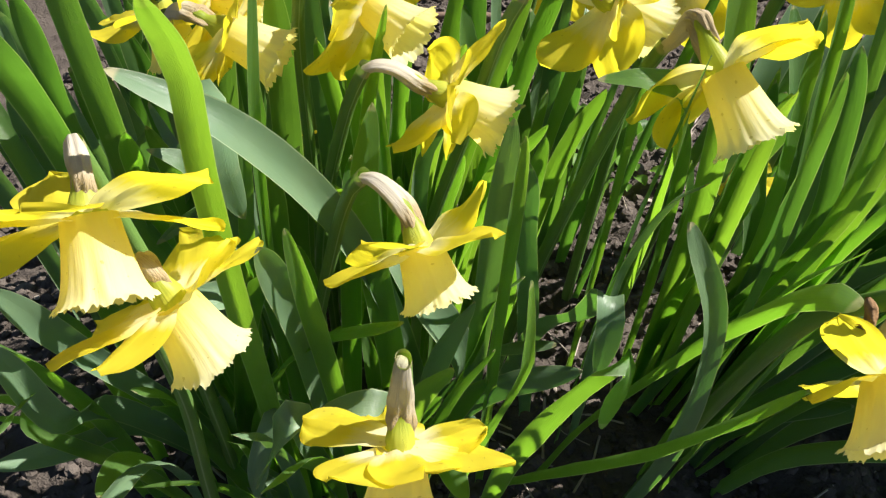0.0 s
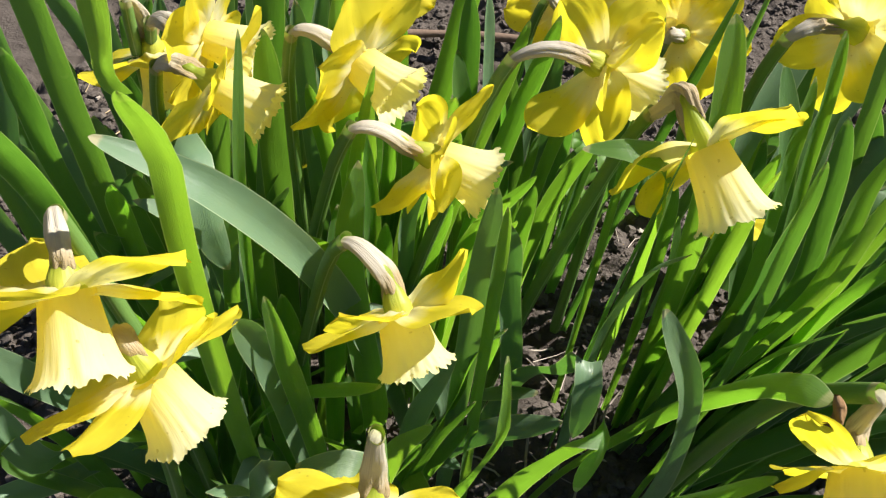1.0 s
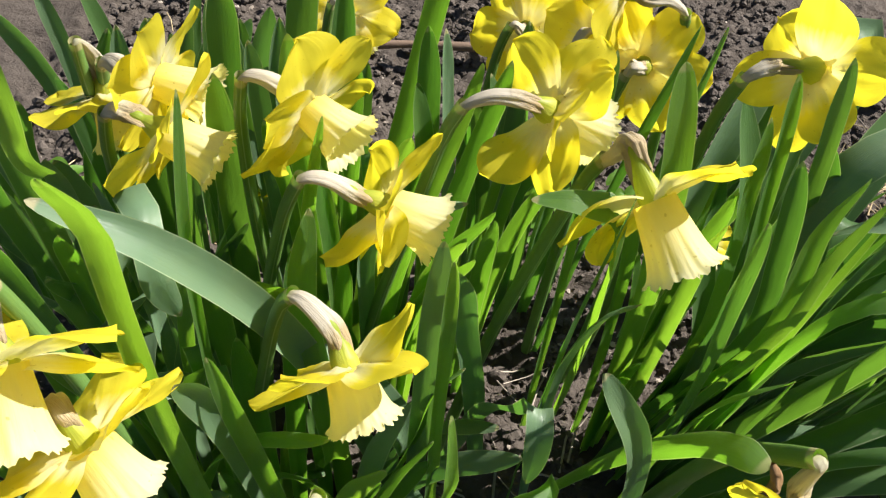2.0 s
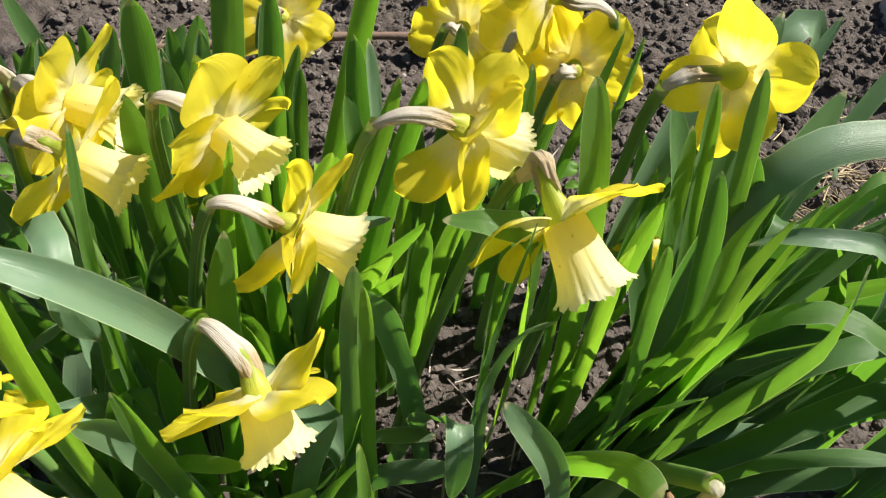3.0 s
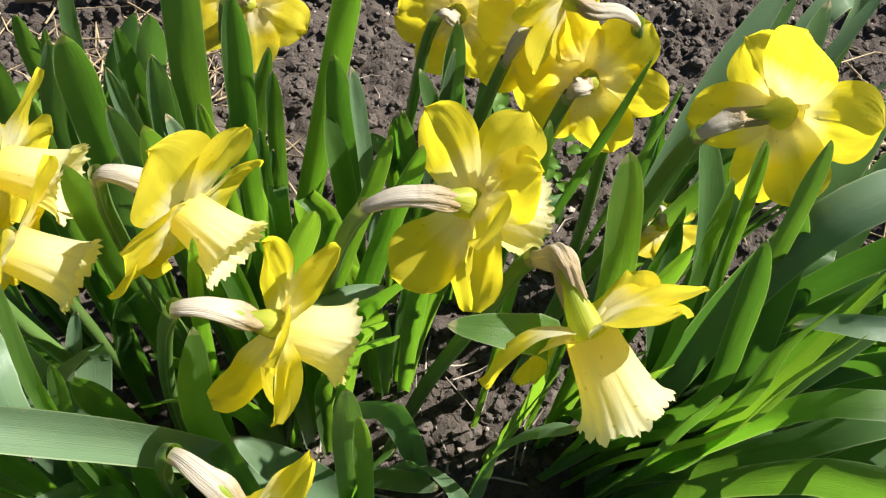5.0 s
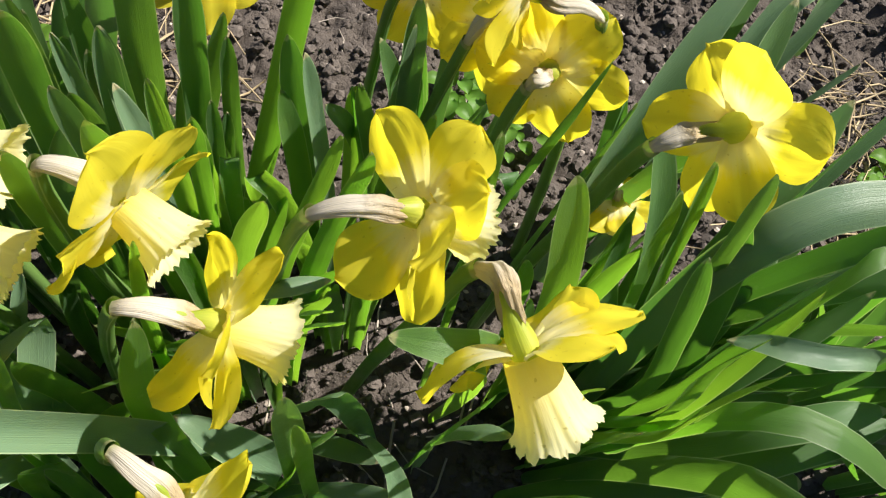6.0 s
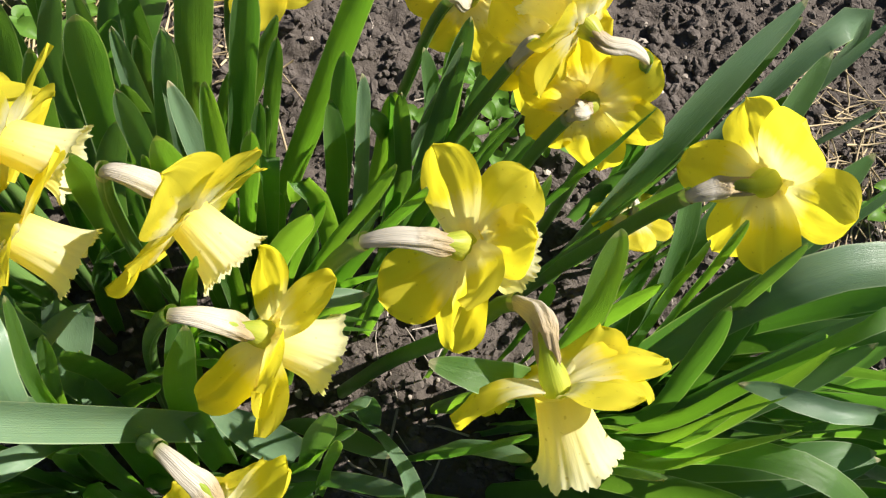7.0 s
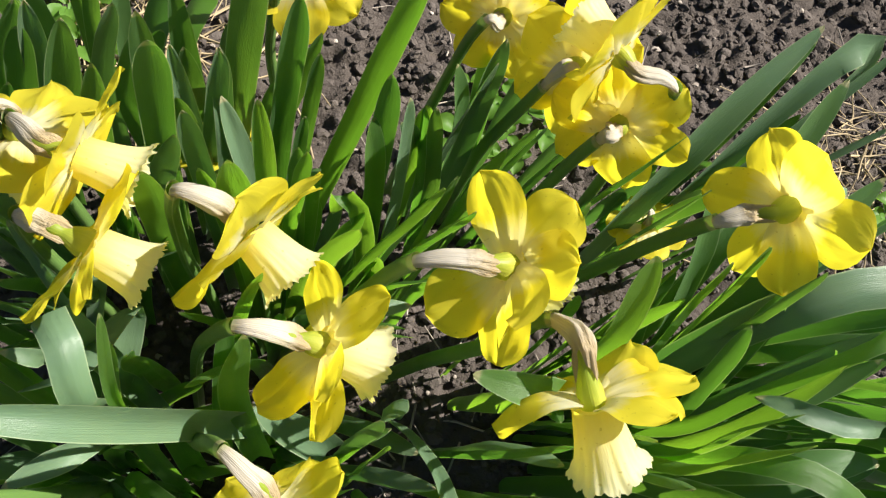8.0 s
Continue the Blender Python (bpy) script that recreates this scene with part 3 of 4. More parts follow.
put_leaf(REAR, [(.115, .50, 0), (.13, .50, .16), (.155, .503, .323)], .0107, 40, blunt=.25)
put_leaf(BACK, [(-.085, .51, 0), (-.078, .512, .18), (-.066, .528, .36)], .0189, 26)
put_leaf(BACK, [(-.07, .51, 0), (-.058, .52, .14), (-.036, .54, .25)], .0148, 28, blunt=.3)
put_leaf(BACK, [(-.095, .485, 0), (-.085, .484, .16), (-.073, .484, .295)], .0131, 34, blue=True)
put_leaf(BACK, [(-.065, .45, 0), (-.068, .446, .16), (-.075, .441, .309)], .0123, 32, blue=True)
put_leaf(BACK, [(-.075, .475, 0), (-.088, .48, .14), (-.103, .491, .272)], .0123, 32, blue=True, blunt=.25)
put_leaf(MIDDLE, [(-.03, .43, 0), (-.038, .422, .18), (-.043, .412, .339)], .0156, 28)
put_leaf(LEFT, [(-.10, .46, 0), (-.108, .47, .15), (-.116, .489, .297)], .0148, 28)

put_leaf(NEAR, [(.06, .385, 0), (.079, .359, .128), (.098, .333, .182), (.103, .305, .237), (.106, .292, .222), (.105, .285, .20)], .0125, 172, blue=True)
put_leaf(NEAR, [(.045, .335, 0), (.046, .335, .16), (.047, .334, .25), (.048, .333, .307)], .0135, 20, blue=True, blunt=.2)
put_leaf(NEAR, [(.06, .325, 0), (.056, .326, .15), (.055, .325, .24), (.054, .324, .306)], .009, 40, blunt=.2)
put_leaf(NEAR, [(.085, .385, 0), (.072, .371, .132), (.062, .361, .208), (.058, .348, .251), (.05, .335, .288)], .0145, 35, blue=True)
put_leaf(NEAR, [(.12, .37, 0), (.113, .355, .15), (.115, .351, .212), (.125, .345, .262), (.138, .34, .282)], .0125, 45, blue=True)
put_leaf(MIDDLE, [(.040, .520, 0), (.038, .532, .10), (.0354, .548, .197)], .0125, 4, blunt=.12)
put_leaf(NEAR, [(.195, .385, 0), (.186, .358, .20), (.175, .344, .30), (.168, .3335, .351)], .0095, 30, blunt=.12, deep_shade=True)
put_leaf(NEAR, [(.175, .41, 0), (.165, .378, .20), (.160, .360, .295), (.1614, .353, .327)], .0098, 20, blunt=.2)
put_leaf(LEFT, [(-.085, .42, 0), (-.084, .415, .16), (-.080, .406, .313)], .016, 28)
put_leaf(MIDDLE, [(-.03, .445, 0), (-.025, .445, .16), (-.017, .441, .307)], .009, 28)
put_leaf(LEFT, [(-.075, .36, 0), (-.072, .35, .14), (-.068, .338, .259)], .016, 32)
put_leaf(FAN, [(.20, .40, 0), (.214, .425, .18), (.228, .439, .260), (.247, .451, .294), (.278, .466, .306), (.345, .485, .307)], 0.0213, 132, blue=True, blunt=.2, twist=48)
put_leaf(NEAR, [(.065, .30, 0), (.073, .287, .10), (.090, .272, .19), (.106, .261, .247), (.113, .262, .240), (.110, .262, .192)], .0165, 15, blunt=.3)
put_leaf(REAR, [(.065, .53, 0), (.066, .545, .15), (.064, .563, .268)], .0145, 20, blue=True)
put_leaf(MIDDLE, [(.115, .43, 0), (.113, .436, .20), (.109, .444, .339)], .0080, 40)
put_leaf(BACK, [(-.07, .475, 0), (-.073, .480, .15), (-.076, .490, .287)], .0115, 30, blue=True)
put_leaf(BACK, [(-.035, .515, 0), (-.037, .523, .12), (-.035, .536, .236)], .0100, 28)
put_leaf(BACK, [(-.022, .450, 0), (-.025, .454, .14), (-.026, .461, .266)], .0090, 32)
put_leaf(BACK, [(-.030, .480, 0), (-.033, .485, .12), (-.031, .492, .240)], .0085, 36)
put_leaf(BACK, [(-.100, .445, 0), (-.099, .450, .17), (-.095, .459, .328)], .0170, 30, blunt=.09)
put_leaf(NEAR, [(.17, .35, 0), (.176, .340, .14), (.187, .330, .23), (.205, .317, .279)], .0095, 40)
put_leaf(FRONT, [(-.085, .290, .000), (-.106, .293, .130), (-.139, .299, .260), (-.135, .285, .310), (-.121, .258, .360), (-.122, .253, .380)], 0.0135, 30, deep_shade=True)
put_leaf(LEFT, [(-.150, .360, .000), (-.158, .354, .125), (-.170, .344, .250), (-.163, .332, .300), (-.161, .326, .340)], 0.0105, 32)
put_leaf(LEFT, [(-.170, .420, .000), (-.184, .417, .100), (-.206, .414, .200), (-.185, .396, .280)], 0.0093, 32)
put_leaf(LEFT, [(-.190, .420, .000), (-.204, .405, .100), (-.226, .382, .200), (-.223, .385, .250), (-.226, .391, .280)], 0.0110, 34, blue=True)
put_leaf(FRONT, [(-.100, .310, .000), (-.111, .317, .120), (-.128, .327, .240), (-.123, .317, .280)], 0.0119, 10)
put_leaf(FRONT, [(-.070, .300, .000), (-.086, .319, .110), (-.111, .348, .220), (-.102, .328, .255), (-.119, .323, .265)], 0.0110, 75, blue=True)
put_leaf(FRONT, [(-.060, .330, .000), (-.076, .336, .140), (-.101, .344, .280), (-.083, .325, .295), (-.074, .308, .275), (-.073, .317, .235)], 0.0153, 60, blue=True)
put_leaf(FRONT, [(-.050, .290, .000), (-.150, .277, .100), (-.153, .239, .150), (-.160, .232, .210), (-.169, .235, .220)], 0.0145, 70, blue=True)
put_leaf(FRONT, [(-.040, .280, .000), (-.141, .285, .070), (-.166, .250, .100), (-.192, .220, .120)], 0.0145, 75, blue=True)
put_leaf(FRONT, [(-.090, .300, .000), (-.113, .288, .080), (-.146, .270, .160), (-.144, .247, .220), (-.149, .235, .260)], 0.0136, 70, blue=True)
put_leaf(FRONT, [(-.120, .270, .000), (-.142, .259, .065), (-.175, .241, .130), (-.158, .232, .180), (-.162, .210, .180)], 0.0093, 70)
put_leaf(FRONT, [(-.060, .270, .000), (-.112, .279, .100), (-.112, .256, .150)], 0.0119, 20)
put_leaf(LEFT, [(-.130, .360, .000), (-.114, .349, .080), (-.089, .332, .160), (-.087, .369, .210), (-.093, .332, .235), (-.121, .313, .210)], 0.0170, 44, blue=True)
put_leaf(FRONT, [(-.090, .330, .000), (-.085, .327, .100), (-.077, .322, .200), (-.079, .342, .260)], 0.0085, 10)
put_leaf(FRONT, [(-.100, .300, .000), (-.092, .304, .085), (-.079, .311, .170), (-.085, .295, .200), (-.113, .268, .200)], 0.0153, 80, blue=True)
put_leaf(MIDDLE, [(-.030, .360, .000), (-.018, .344, .060), (-.000, .321, .120), (-.019, .337, .230), (-.019, .357, .285)], 0.0153, 32)
put_leaf(FRONT, [(.000, .340, .000), (.015, .338, .060), (.039, .335, .120), (.001, .337, .190), (-.012, .339, .200)], 0.0213, 60, blue=True)
put_leaf(NEAR, [(.020, .330, .000), (.030, .331, .070), (.045, .331, .140), (.053, .339, .180), (.066, .349, .190)], 0.0110, 60)
put_leaf(MIDDLE, [(.000, .400, .000), (.000, .397, .110), (.000, .392, .220), (.021, .388, .260), (.052, .398, .265)], 0.0119, 50, blue=True)
put_leaf(REAR, [(.055, .530, .000), (.055, .527, .065), (.056, .522, .130), (.039, .535, .220)], 0.0110, 10)
put_leaf(BACK, [(-.150, .470, .000), (-.155, .469, .095), (-.162, .468, .190), (-.153, .482, .280)], 0.0195, 28)
put_leaf(BACK, [(-.160, .500, .000), (-.157, .500, .100), (-.153, .499, .200), (-.138, .505, .270)], 0.0119, 34, blue=True)
put_leaf(BACK, [(-.130, .500, .000), (-.133, .497, .100), (-.136, .493, .200), (-.121, .502, .270)], 0.0136, 30)
put_leaf(BACK, [(-.200, .480, .000), (-.194, .482, .085), (-.186, .484, .170), (-.182, .496, .260)], 0.0153, 32, blue=True)
put_leaf(BACK, [(-.030, .500, .000), (-.037, .501, .065), (-.049, .504, .130), (-.046, .525, .300)], 0.0161, 28)
put_leaf(BACK, [(-.035, .490, .000), (-.037, .499, .060), (-.039, .512, .120), (-.037, .523, .180)], 0.0093, 28)
put_leaf(BACK, [(-.040, .480, .000), (-.039, .489, .060), (-.038, .503, .120), (-.037, .510, .160)], 0.0085, 28)
put_leaf(BACK, [(-.160, .550, .000), (-.149, .558, .075), (-.133, .570, .150), (-.100, .541, .260)], 0.0170, 32, blue=True)
put_leaf(FAN, [(.250, .420, .000), (.251, .420, .090), (.253, .420, .180), (.271, .435, .240), (.299, .455, .280)], 0.0159, 70, blue=True)
put_leaf(FAN, [(.250, .430, .000), (.252, .424, .065), (.255, .416, .130), (.244, .435, .220), (.228, .451, .300)], 0.0170, 0, deep_shade=True)
put_leaf(FAN, [(.220, .430, .000), (.227, .429, .065), (.237, .427, .130), (.236, .443, .220), (.232, .453, .280)], 0.0170, 50, deep_shade=True)
put_leaf(FAN, [(.190, .430, .000), (.199, .436, .060), (.213, .446, .120), (.193, .453, .200), (.186, .461, .260)], 0.0191, 40, deep_shade=True)
put_leaf(FAN, [(.200, .450, .000), (.209, .453, .075), (.223, .458, .150), (.210, .482, .230), (.194, .508, .280)], 0.0191, 40, deep_shade=True)
put_leaf(FAN, [(.200, .440, .000), (.201, .434, .090), (.202, .426, .180), (.199, .446, .250), (.193, .452, .310)], 0.0149, 40)
put_leaf(FAN, [(.240, .420, .000), (.232, .405, .085), (.221, .382, .170), (.229, .386, .250), (.257, .418, .310)], 0.0213, 60)
put_leaf(FAN, [(.230, .420, .000), (.226, .404, .080), (.220, .380, .160), (.243, .394, .220), (.306, .444, .270)], 0.0191, 60, deep_shade=True)
put_leaf(FAN, [(.210, .360, .000), (.232, .358, .075), (.264, .354, .150), (.294, .349, .190), (.333, .349, .200)], 0.0106, 80, deep_shade=True)
put_leaf(NEAR, [(.000, .260, .000), (.007, .254, .095), (.017, .244, .190), (.010, .238, .210), (.003, .237, .215), (-.018, .242, .200)], .0250, 84, blue=True)
put_leaf(FRONT, [(-.050, .260, .000), (-.089, .284, .060), (-.088, .280, .130)], .0120, 20, blue=True)
put_leaf(FAN, [(.185, .400, .000), (.195, .385, .125), (.209, .362, .250), (.212, .363, .310), (.222, .366, .345)], 0.0156, 32)
put_leaf(FAN, [(.180, .410, .000), (.192, .395, .120), (.210, .372, .240), (.207, .374, .310), (.216, .378, .344)], 0.0156, 32)
put_leaf(FAN, [(.200, .390, .000), (.207, .383, .100), (.219, .375, .200), (.234, .372, .262), (.258, .368, .288), (.290, .363, .278), (.331, .360, .240)], 0.0140, 78)
put_leaf(FAN, [(.200, .400, .000), (.218, .391, .090), (.244, .378, .180), (.268, .380, .220), (.296, .387, .240), (.328, .397, .240)], 0.0219, 64, deep_shade=True)
put_leaf(FAN, [(.180, .360, .000), (.214, .362, .080), (.265, .365, .160), (.328, .392, .190), (.366, .409, .190)], 0.0200, 80, deep_shade=True)
put_leaf(FAN, [(.310, .430, .000), (.311, .423, .110), (.312, .412, .220), (.287, .397, .298), (.251, .387, .313), (.234, .392, .303), (.223, .396, .290)], 0.0100, 48, blue=True)
put_leaf(FAN, [(.165, .400, .000), (.184, .398, .100), (.214, .394, .200), (.213, .408, .260), (.206, .423, .310)], 0.0125, -5, deep_shade=True)
put_leaf(FAN, [(.190, .410, .000), (.206, .405, .100), (.229, .396, .200), (.249, .414, .250), (.279, .438, .300), (.299, .451, .300)], 0.0163, 60)
put_leaf(NEAR, [(.100, .340, .000), (.119, .333, .085), (.147, .323, .170), (.161, .288, .260), (.168, .267, .300), (.177, .254, .311)], .0130, 70, blunt=.04)
put_leaf(FRONT, [(-.020, .280, .000), (-.024, .271, .065), (-.031, .257, .130), (-.025, .230, .212), (-.029, .225, .207), (-.036, .221, .182), (-.044, .219, .158)], .0150, 80, blue=True)
put_leaf(MIDDLE, [(-.040, .372, 0), (-.034, .374, .15), (-.026, .375, .26), (-.016, .374, .327)], .0072, 20, blunt=.25)
put_leaf(REAR, [(.060, .500, .000), (.055, .511, .065), (.047, .527, .130), (.033, .545, .200)], .0160, 140)


withered = smooth_path([(.0965, -.0565, .3165), (.0985, -.060, .3130), (.0985, -.063, .3100), (.0955, -.0645, .3105)], 10)
sweep("withered_tip", withered, [.0012, .0022, .0027, .0028, .0026, .0025, .0024, .0024, .0020, .0014, .0005], DRY, NEAR, 12, 0.6, 0.45, 5, 0.003, "withered brown curled leaf tip")


def fill(c, count, spread, height, lean, width, seed, blue=0.25, middle=None, toward=None, aim=(0, 60), bent=0.10, deep_shade=False):
    """More leaves of a clump, leaning outwards from its middle."""
    rng = random.Random(seed)
    ox, oy = middle or (c.location.x, c.location.y)
    for _ in range(count):
        a = rng.uniform(0, 2 * math.pi)
        r = spread * math.sqrt(rng.random())
        x, y = ox + math.cos(a) * r, oy + math.sin(a) * r * 0.8
        h = rng.uniform(*height)
        if toward is None:
            out = a + rng.uniform(-0.7, 0.7)
        else:
            out = radians(toward[0] + rng.uniform(-toward[1], toward[1]))
        ln = rng.uniform(*lean) * h
        dx, dy = math.cos(out) * ln, math.sin(out) * ln
        pts = [(x, y, -0.01), (x + dx * 0.16, y + dy * 0.16, h * 0.42), (x + dx * 0.5, y + dy * 0.5, h * 0.78), (x + dx, y + dy, h)]
        if rng.random() < bent:
            pts.append((x + dx * 1.25, y + dy * 1.25, h * 0.86))
        put_leaf(c, pts, rng.uniform(*width), rng.uniform(aim[0] - aim[1], aim[0] + aim[1]) + (math.degrees(out) + 90 if ln > 0.6 * h else 0), blue=rng.random() < blue,
                 twist=rng.uniform(-28, 28), blunt=None if rng.random() < 0.6 else rng.uniform(.1, .3), steps=20, deep_shade=deep_shade)


fill(FRONT, 24, .06, (.10, .24), (.1, .6), (.010, .016), 11, aim=(20, 40))
fill(FRONT, 18, .05, (.10, .25), (.1, .6), (.010, .016), 22, .3, (-.13, .31), aim=(20, 40))
fill(NEAR, 7, .035, (.07, .15), (.3, .9), (.011, .016), 52, .7, (-.005, .345), (-60, 70), aim=(60, 20))
fill(NEAR, 4, .02, (.08, .15), (.1, .4), (.009, .013), 12, .2, (.005, .33), aim=(20, 30))
fill(MIDDLE, 28, .040, (.16, .28), (.03, .28), (.010, .016), 13, .15, (-.015, .42), aim=(26, 26), bent=0.03)
fill(MIDDLE, 8, .020, (.18, .31), (.03, .25), (.010, .015), 14, .1, (.168, .435), aim=(26, 26))
fill(MIDDLE, 11, .020, (.14, .26), (.05, .22), (.010, .015), 24, .1, (.045, .462), aim=(26, 26))
# Lower fan leaves use the darker copy, their shade painted into the green.
fill(FAN, 20, .040, (.18, .31), (.25, .70), (.014, .021), 15, .1, (.235, .435), (30, 50), aim=(-18, 22), deep_shade=True)
fill(FAN, 7, .035, (.08, .18), (.5, 1.1), (.015, .021), 16, .15, (.225, .385), (5, 35), aim=(-10, 25), deep_shade=True)
# Blocking leaves on the sun side, added to throw shade over the fan.
fill(SIDE_SHADE, 26, .050, (.20, .30), (.05, .35), (.011, .018), 41, .2, (.375, .455), aim=(120, 50), bent=0.05)
fill(SIDE_SHADE, 16, .040, (.20, .29), (.05, .30), (.011, .018), 43, .2, (.455, .425), aim=(120, 50), bent=0.05)
fill(FAN, 4, .030, (.10, .19), (.6, 1.2), (.014, .020), 31, .1, (.225, .375), (0, 32), aim=(10, 30), deep_shade=True)
fill(LEFT, 22, .055, (.14, .27), (.03, .25), (.011, .017), 17, .3, (-.14, .41), aim=(26, 26), bent=0)
fill(LEFT, 15, .06, (.15, .28), (.05, .3), (.011, .017), 23, .4, (-.24, .44), aim=(26, 26))
fill(BACK, 10, .036, (.14, .26), (.02, .20), (.011, .017), 18, .2, (-.085, .515), aim=(26, 26), bent=0)
fill(BACK, 13, .050, (.16, .29), (.03, .22), (.011, .018), 19, .3, (-.19, .53), aim=(26, 26), bent=0)
fill(REAR, 14, .040, (.14, .26), (.03, .25), (.010, .016), 20, .3, (.085, .56), aim=(26, 26))
fill(FAR, 12, .045, (.12, .22), (.2, .6), (.011, .018), 21, .5, (.24, .58), (50, 60), aim=(10, 40))

# ---- flowers ----
Y = "yellow daffodil with pale frilled cup, "
daffodil((-.065, .335, 0), (-.0106, .306, .2866), (.0172, .2867, .2692), (.47, -.59, -.66), Y + "facing down, speckled", girth=.82, via=(-.027, .311, .236), trumpet=.0270, mouth=.0178,
         petals=[(-79, -26, .0395, .031, 22), (-22, 4, .0416, .034), (51, -11, .0403, .032), (103, 0, .0418, .030), (160, 6, .040), (-140, 6, .040)])
daffodil((.055, .405, 0), (.1116, .3971, .3125), (.1316, .3622, .3242), (.55, -.64, -.54), Y + "nodding low", sheath=.84, arch=.30, girth=.92, via=(.097, .391, .27), trumpet=.0350, mouth=.0185,
         petals=[(119, 4, .0435, .035, 14, .15), (157, 25, .0423, .030, 0, .08), (-78, 8, .0460, .033, 0, .10), (-23, -1, .0390, .034, -12, .14), (-119, -7, .0414, .036), (-171, 10, .0418)])
daffodil((-.062, .42, 0), (-.063, .4006, .3191), (-.0273, .3936, .312), (.87, -.45, -.23), Y + "turned sideways", trumpet=.0284, mouth=.0167,
         petals=[(5, -19, .0394, .041), (-48, 0, .0421, .030), (116, 1, .0443, .037), (60, 4, .038, .034), (167, 1, .0406), (-108, 4)])
daffodil((-.06, .355, 0), (-.0211, .355, .3064), (.0164, .3598, .2924), (.91, .09, -.41), Y + "petals swept back", trumpet=.0285, mouth=.0175,
         petals=[(-28, 13, .0422, .028), (-101, -17, .0408, .031), (47, -12, .0396, .036), (77, 2, .0422, .029), (127, -29, .0392, .032, -20), (-172, 4, .036)])
daffodil((-.02, .40, 0), (.0436, .3987, .3276), (.0832, .4104, .3223), (.80, .30, -.52), Y + "seen from behind", sheath=.93, via=(.024, .396, .25), trumpet=.0295, mouth=.0172,
         petals=[(-84, -18, .0435, .034), (-29, 9, .0409, .034), (65, -31, .0416, .036), (14, 4, .036), (161, -24, .0434, .035), (105, -5, .0430, .033)])
daffodil((.145, .485, 0), (.176, .4636, .3226), (.213, .484, .3196), (.69, .58, -.44), Y + "wide open from behind", sheath=.55, via=(.17, .475, .24),
         petals=[(-17, -26, .0409, .035), (-77, 14, .0413), (118, -12, .0425, .030), (56, 0, .0412, .034), (-135, -13, .0419, .030), (161, -5, .043, .028)])
daffodil((-.09, .285, 0), (-.1024, .2542, .3303), (-.0865, .2278, .3227), (.36, -.68, -.63), Y + "hanging straight down", size=1.06, trumpet=.0300, mouth=.0165,
         petals=[(-67, -6, .041, .033, -8, .08), (-96, 18, .0415, .027, 14), (18, 4, .0375, .030), (72, 0, .043, .034, -10, .10), (112, 14, .043, .032), (155, -35, .0405, .032)])
daffodil((-.088, .243, 0), (-.083, .2335, .284), (-.0611, .221, .2925), (.57, -.28, -.77), Y + "hanging below another", trumpet=.0285, mouth=.0172,
         petals=[(-132, -15, .0415, .032), (-90, 5, .0416, .025), (109, -7, .0441, .030), (65, -2, .0415, .028), (160, 2), (-40, -18, .034)])
daffodil((.02, .26, 0), (.0223, .2264, .2735), (.0245, .2125, .2345), (.12, -.58, -.80), Y + "low over the soil",
         petals=[(118, 0, .044, .030), (36, -4, .043, .030), (-66, 0, .046, .028), (-96, -12, .035), (-14, -6, .034, .034), (172, 2)])
daffodil((.165, .335, 0), (.195, .261, .3125), (.199, .249, .280), (.05, -.90, -.43), Y + "on an arching stem", via=(.180, .288, .255),
         petals=[(47, -17, .045, .022), (88, 20, .0325, .026, 8), (-13, -12), (-75, 0), (-130, 0), (165, 0)])
daffodil((.03, .575, 0), (.052, .588, .246), (.062, .602, .235), (.22, .82, -.50), Y + "in the back row", 10)
daffodil((.11, .505, 0), (.126, .516, .275), (.136, .530, .272), (.35, .80, -.45), Y + "petals spread wide", 20)
daffodil((.175, .56, 0), (.152, .541, .306), (.116, .545, .312), (-.86, .50, .0), Y + "turned away", 0)
daffodil((.08, .565, 0), (.093, .549, .258), (.108, .565, .262), (.50, .60, -.60), Y + "crowded among others", 20)
daffodil((-.115, .39, 0), (-.1219, .3745, .305), (-.0906, .3709, .3022), (.93, -.10, -.34), Y + "beside a twin bloom", sheath=.7, trumpet=.0288, mouth=.0162,
         petals=[(-98, -7, .040), (-42, 2), (99, -10, .039, .030), (39, 8, .0414), (-155, 0), (152, -5)])
daffodil((-.14, .43, 0), (-.1461, .4185, .2961), (-.1109, .409, .2992), (.95, .0, -.18), Y + "half hidden", sheath=.9,
         petals=[(22, 0, .044, .036), (-62, 4, .043, .030), (60, -8, .042, .034), (112, -5, .040), (175, 0), (-122, 5)])
daffodil((-.155, .435, 0), (-.155, .415, .310), (-.148, .42, .275), (.3, -.3, -.9), Y + "behind a pair", 30)
daffodil((-.066, .575, 0), (-.068, .572, .250), (-.060, .583, .236), (.31, .45, -.80), Y + "far back", 15)
daffodil((-.105, .525, 0), (-.097, .520, .160), (-.090, .502, .142), (.3, -.5, -.8), Y + "small between leaves", 10, .7)
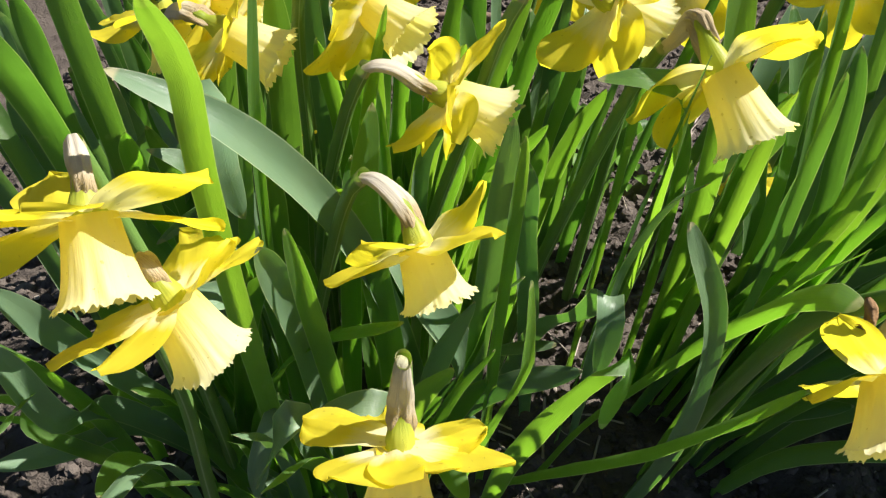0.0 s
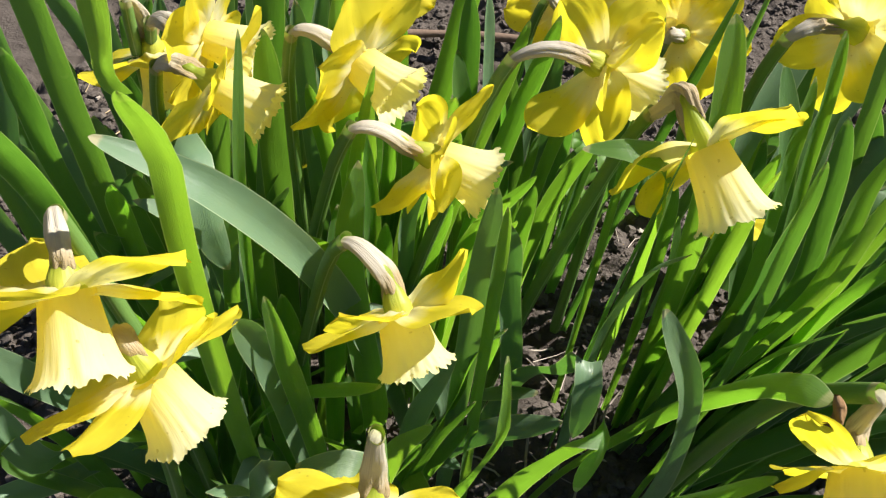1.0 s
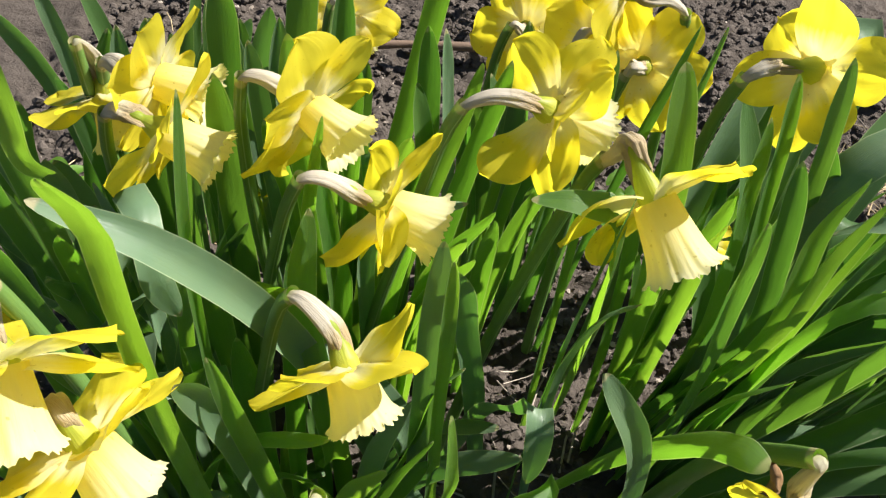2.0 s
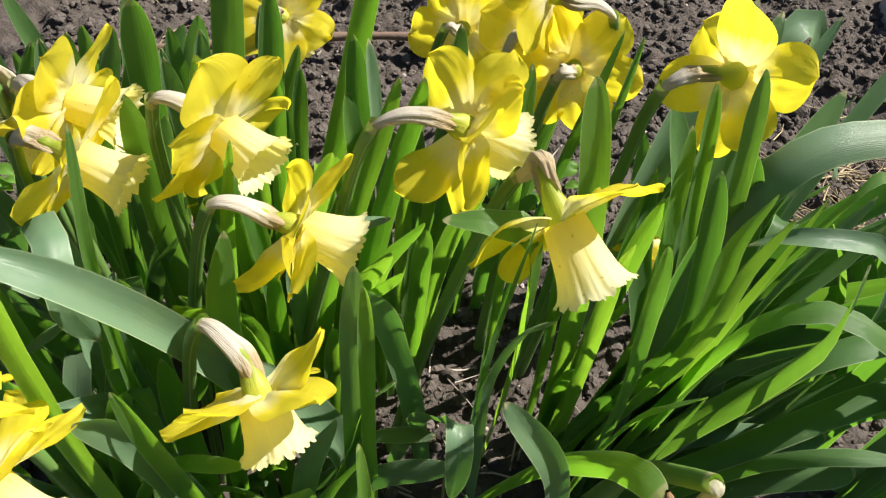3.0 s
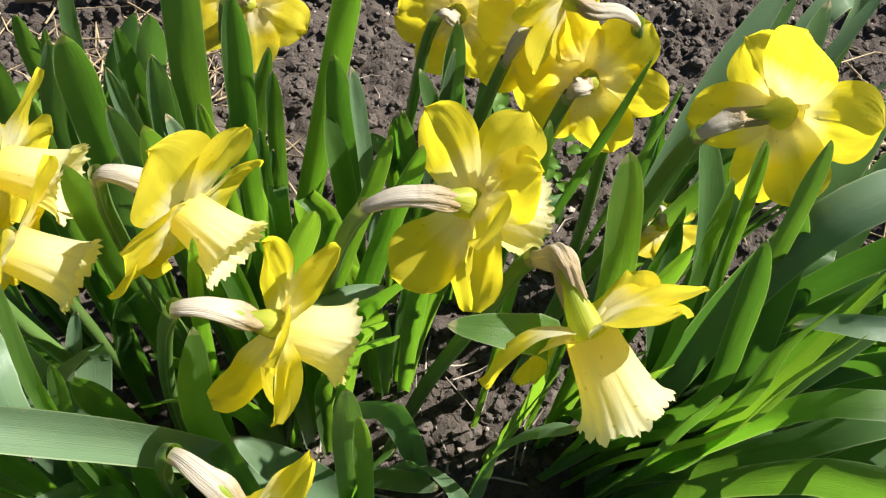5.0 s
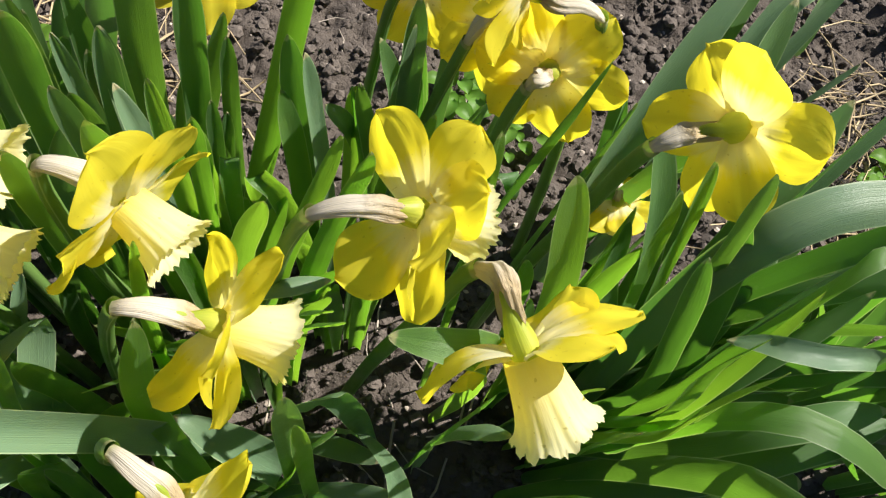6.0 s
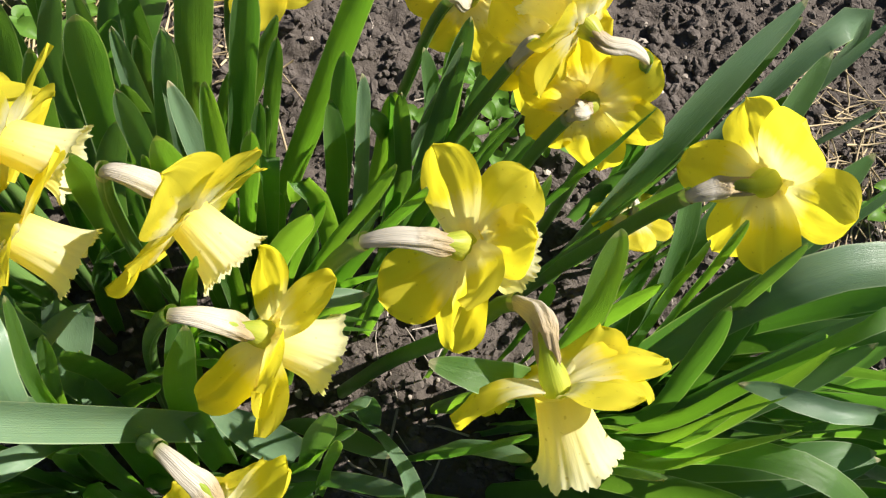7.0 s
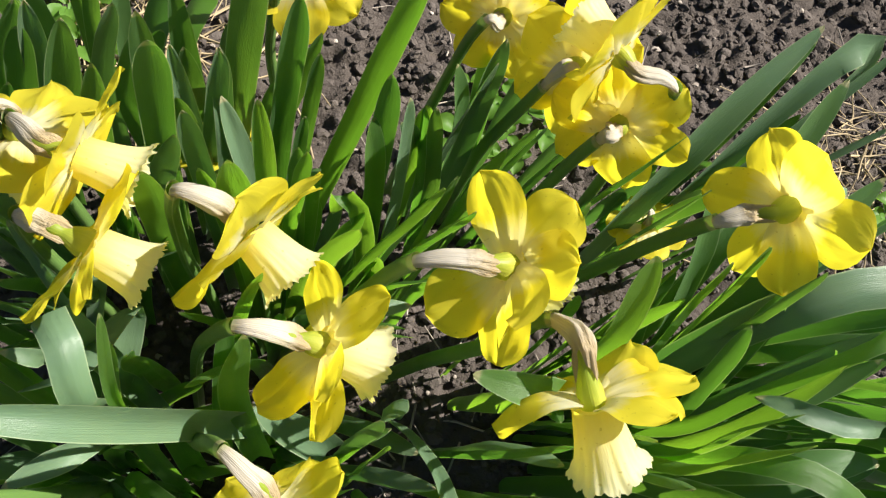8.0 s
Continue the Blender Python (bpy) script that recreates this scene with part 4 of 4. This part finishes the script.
daffodil((.22, .575, 0), (.222, .570, .115), (.226, .562, .100), (.2, -.3, -.9), Y + "low between stems", 10, .75)


# ---- weeds and a stone beyond the bed ----
def weed(x, y, count, size, seed):
    rng = random.Random(seed)
    ob = new("weed")
    ob.location = (x, y, soil_height(x, y))
    tagged(ob, "small bright green weed with rounded leaves in the soil", "weed", "weeds in the soil")
    for i in range(count):
        a = rng.uniform(0, 6.28)
        d = Vector((math.cos(a), math.sin(a), 0))
        r, h, ln = rng.uniform(0.0, 0.035), rng.uniform(0.006, 0.035), size * rng.uniform(0.6, 1.3)
        sd = Vector((-d.y, d.x, 0))
        verts, uvs = [], []
        for k in range(7):
            s = k / 6
            w = ln * 0.42 * math.sin(math.pi * (0.06 + 0.9 * s)) ** 0.7
            p = d * (r + ln * s) + Vector((0, 0, h + 0.3 * ln * math.sin(2.6 * s)))
            for j in range(5):
                u = j / 2 - 1
                verts.append(p + sd * (u * w) + Vector((0, 0, 0.18 * ln * u * u)))
                uvs.append((0.5 + u / 2, s))
        finish("leaf", verts, grid_faces(7, 5), uvs, WEED, ob)
    return ob


for i, (x, y) in enumerate([(-.24, .60), (-.27, .64), (-.22, .57), (-.30, .58), (.12, .66), (.15, .68), (.10, .70), (.09, .63), (-.28, .50), (.50, .70)]):
    weed(x, y, 16, .017, 40 + i)


def stone(x, y, r, h, seed):
    shape = bmesh.new()
    bmesh.ops.create_icosphere(shape, subdivisions=4, radius=1.0)
    off = Vector((seed, 2 * seed, 0))
    for v in shape.verts:
        d = 1 + 0.22 * noise.noise(v.co * 1.3 + off) + 0.06 * noise.noise(v.co * 5 + off)
        v.co = Vector((v.co.x * r * d, v.co.y * r * 0.8 * d, max(-0.3, v.co.z) * h * d))
    me = bpy.data.meshes.new("stone")
    shape.to_mesh(me)
    shape.free()
    me.materials.append(STONE)
    me.polygons.foreach_set("use_smooth", [True] * len(me.polygons))
    ob = new("stone", me)
    ob.location = (x, y, 0.0)
    tagged(ob, "rough grey stone lying at the edge of the bed", "stone")


stone(.68, 1.10, .13, .10, 3)
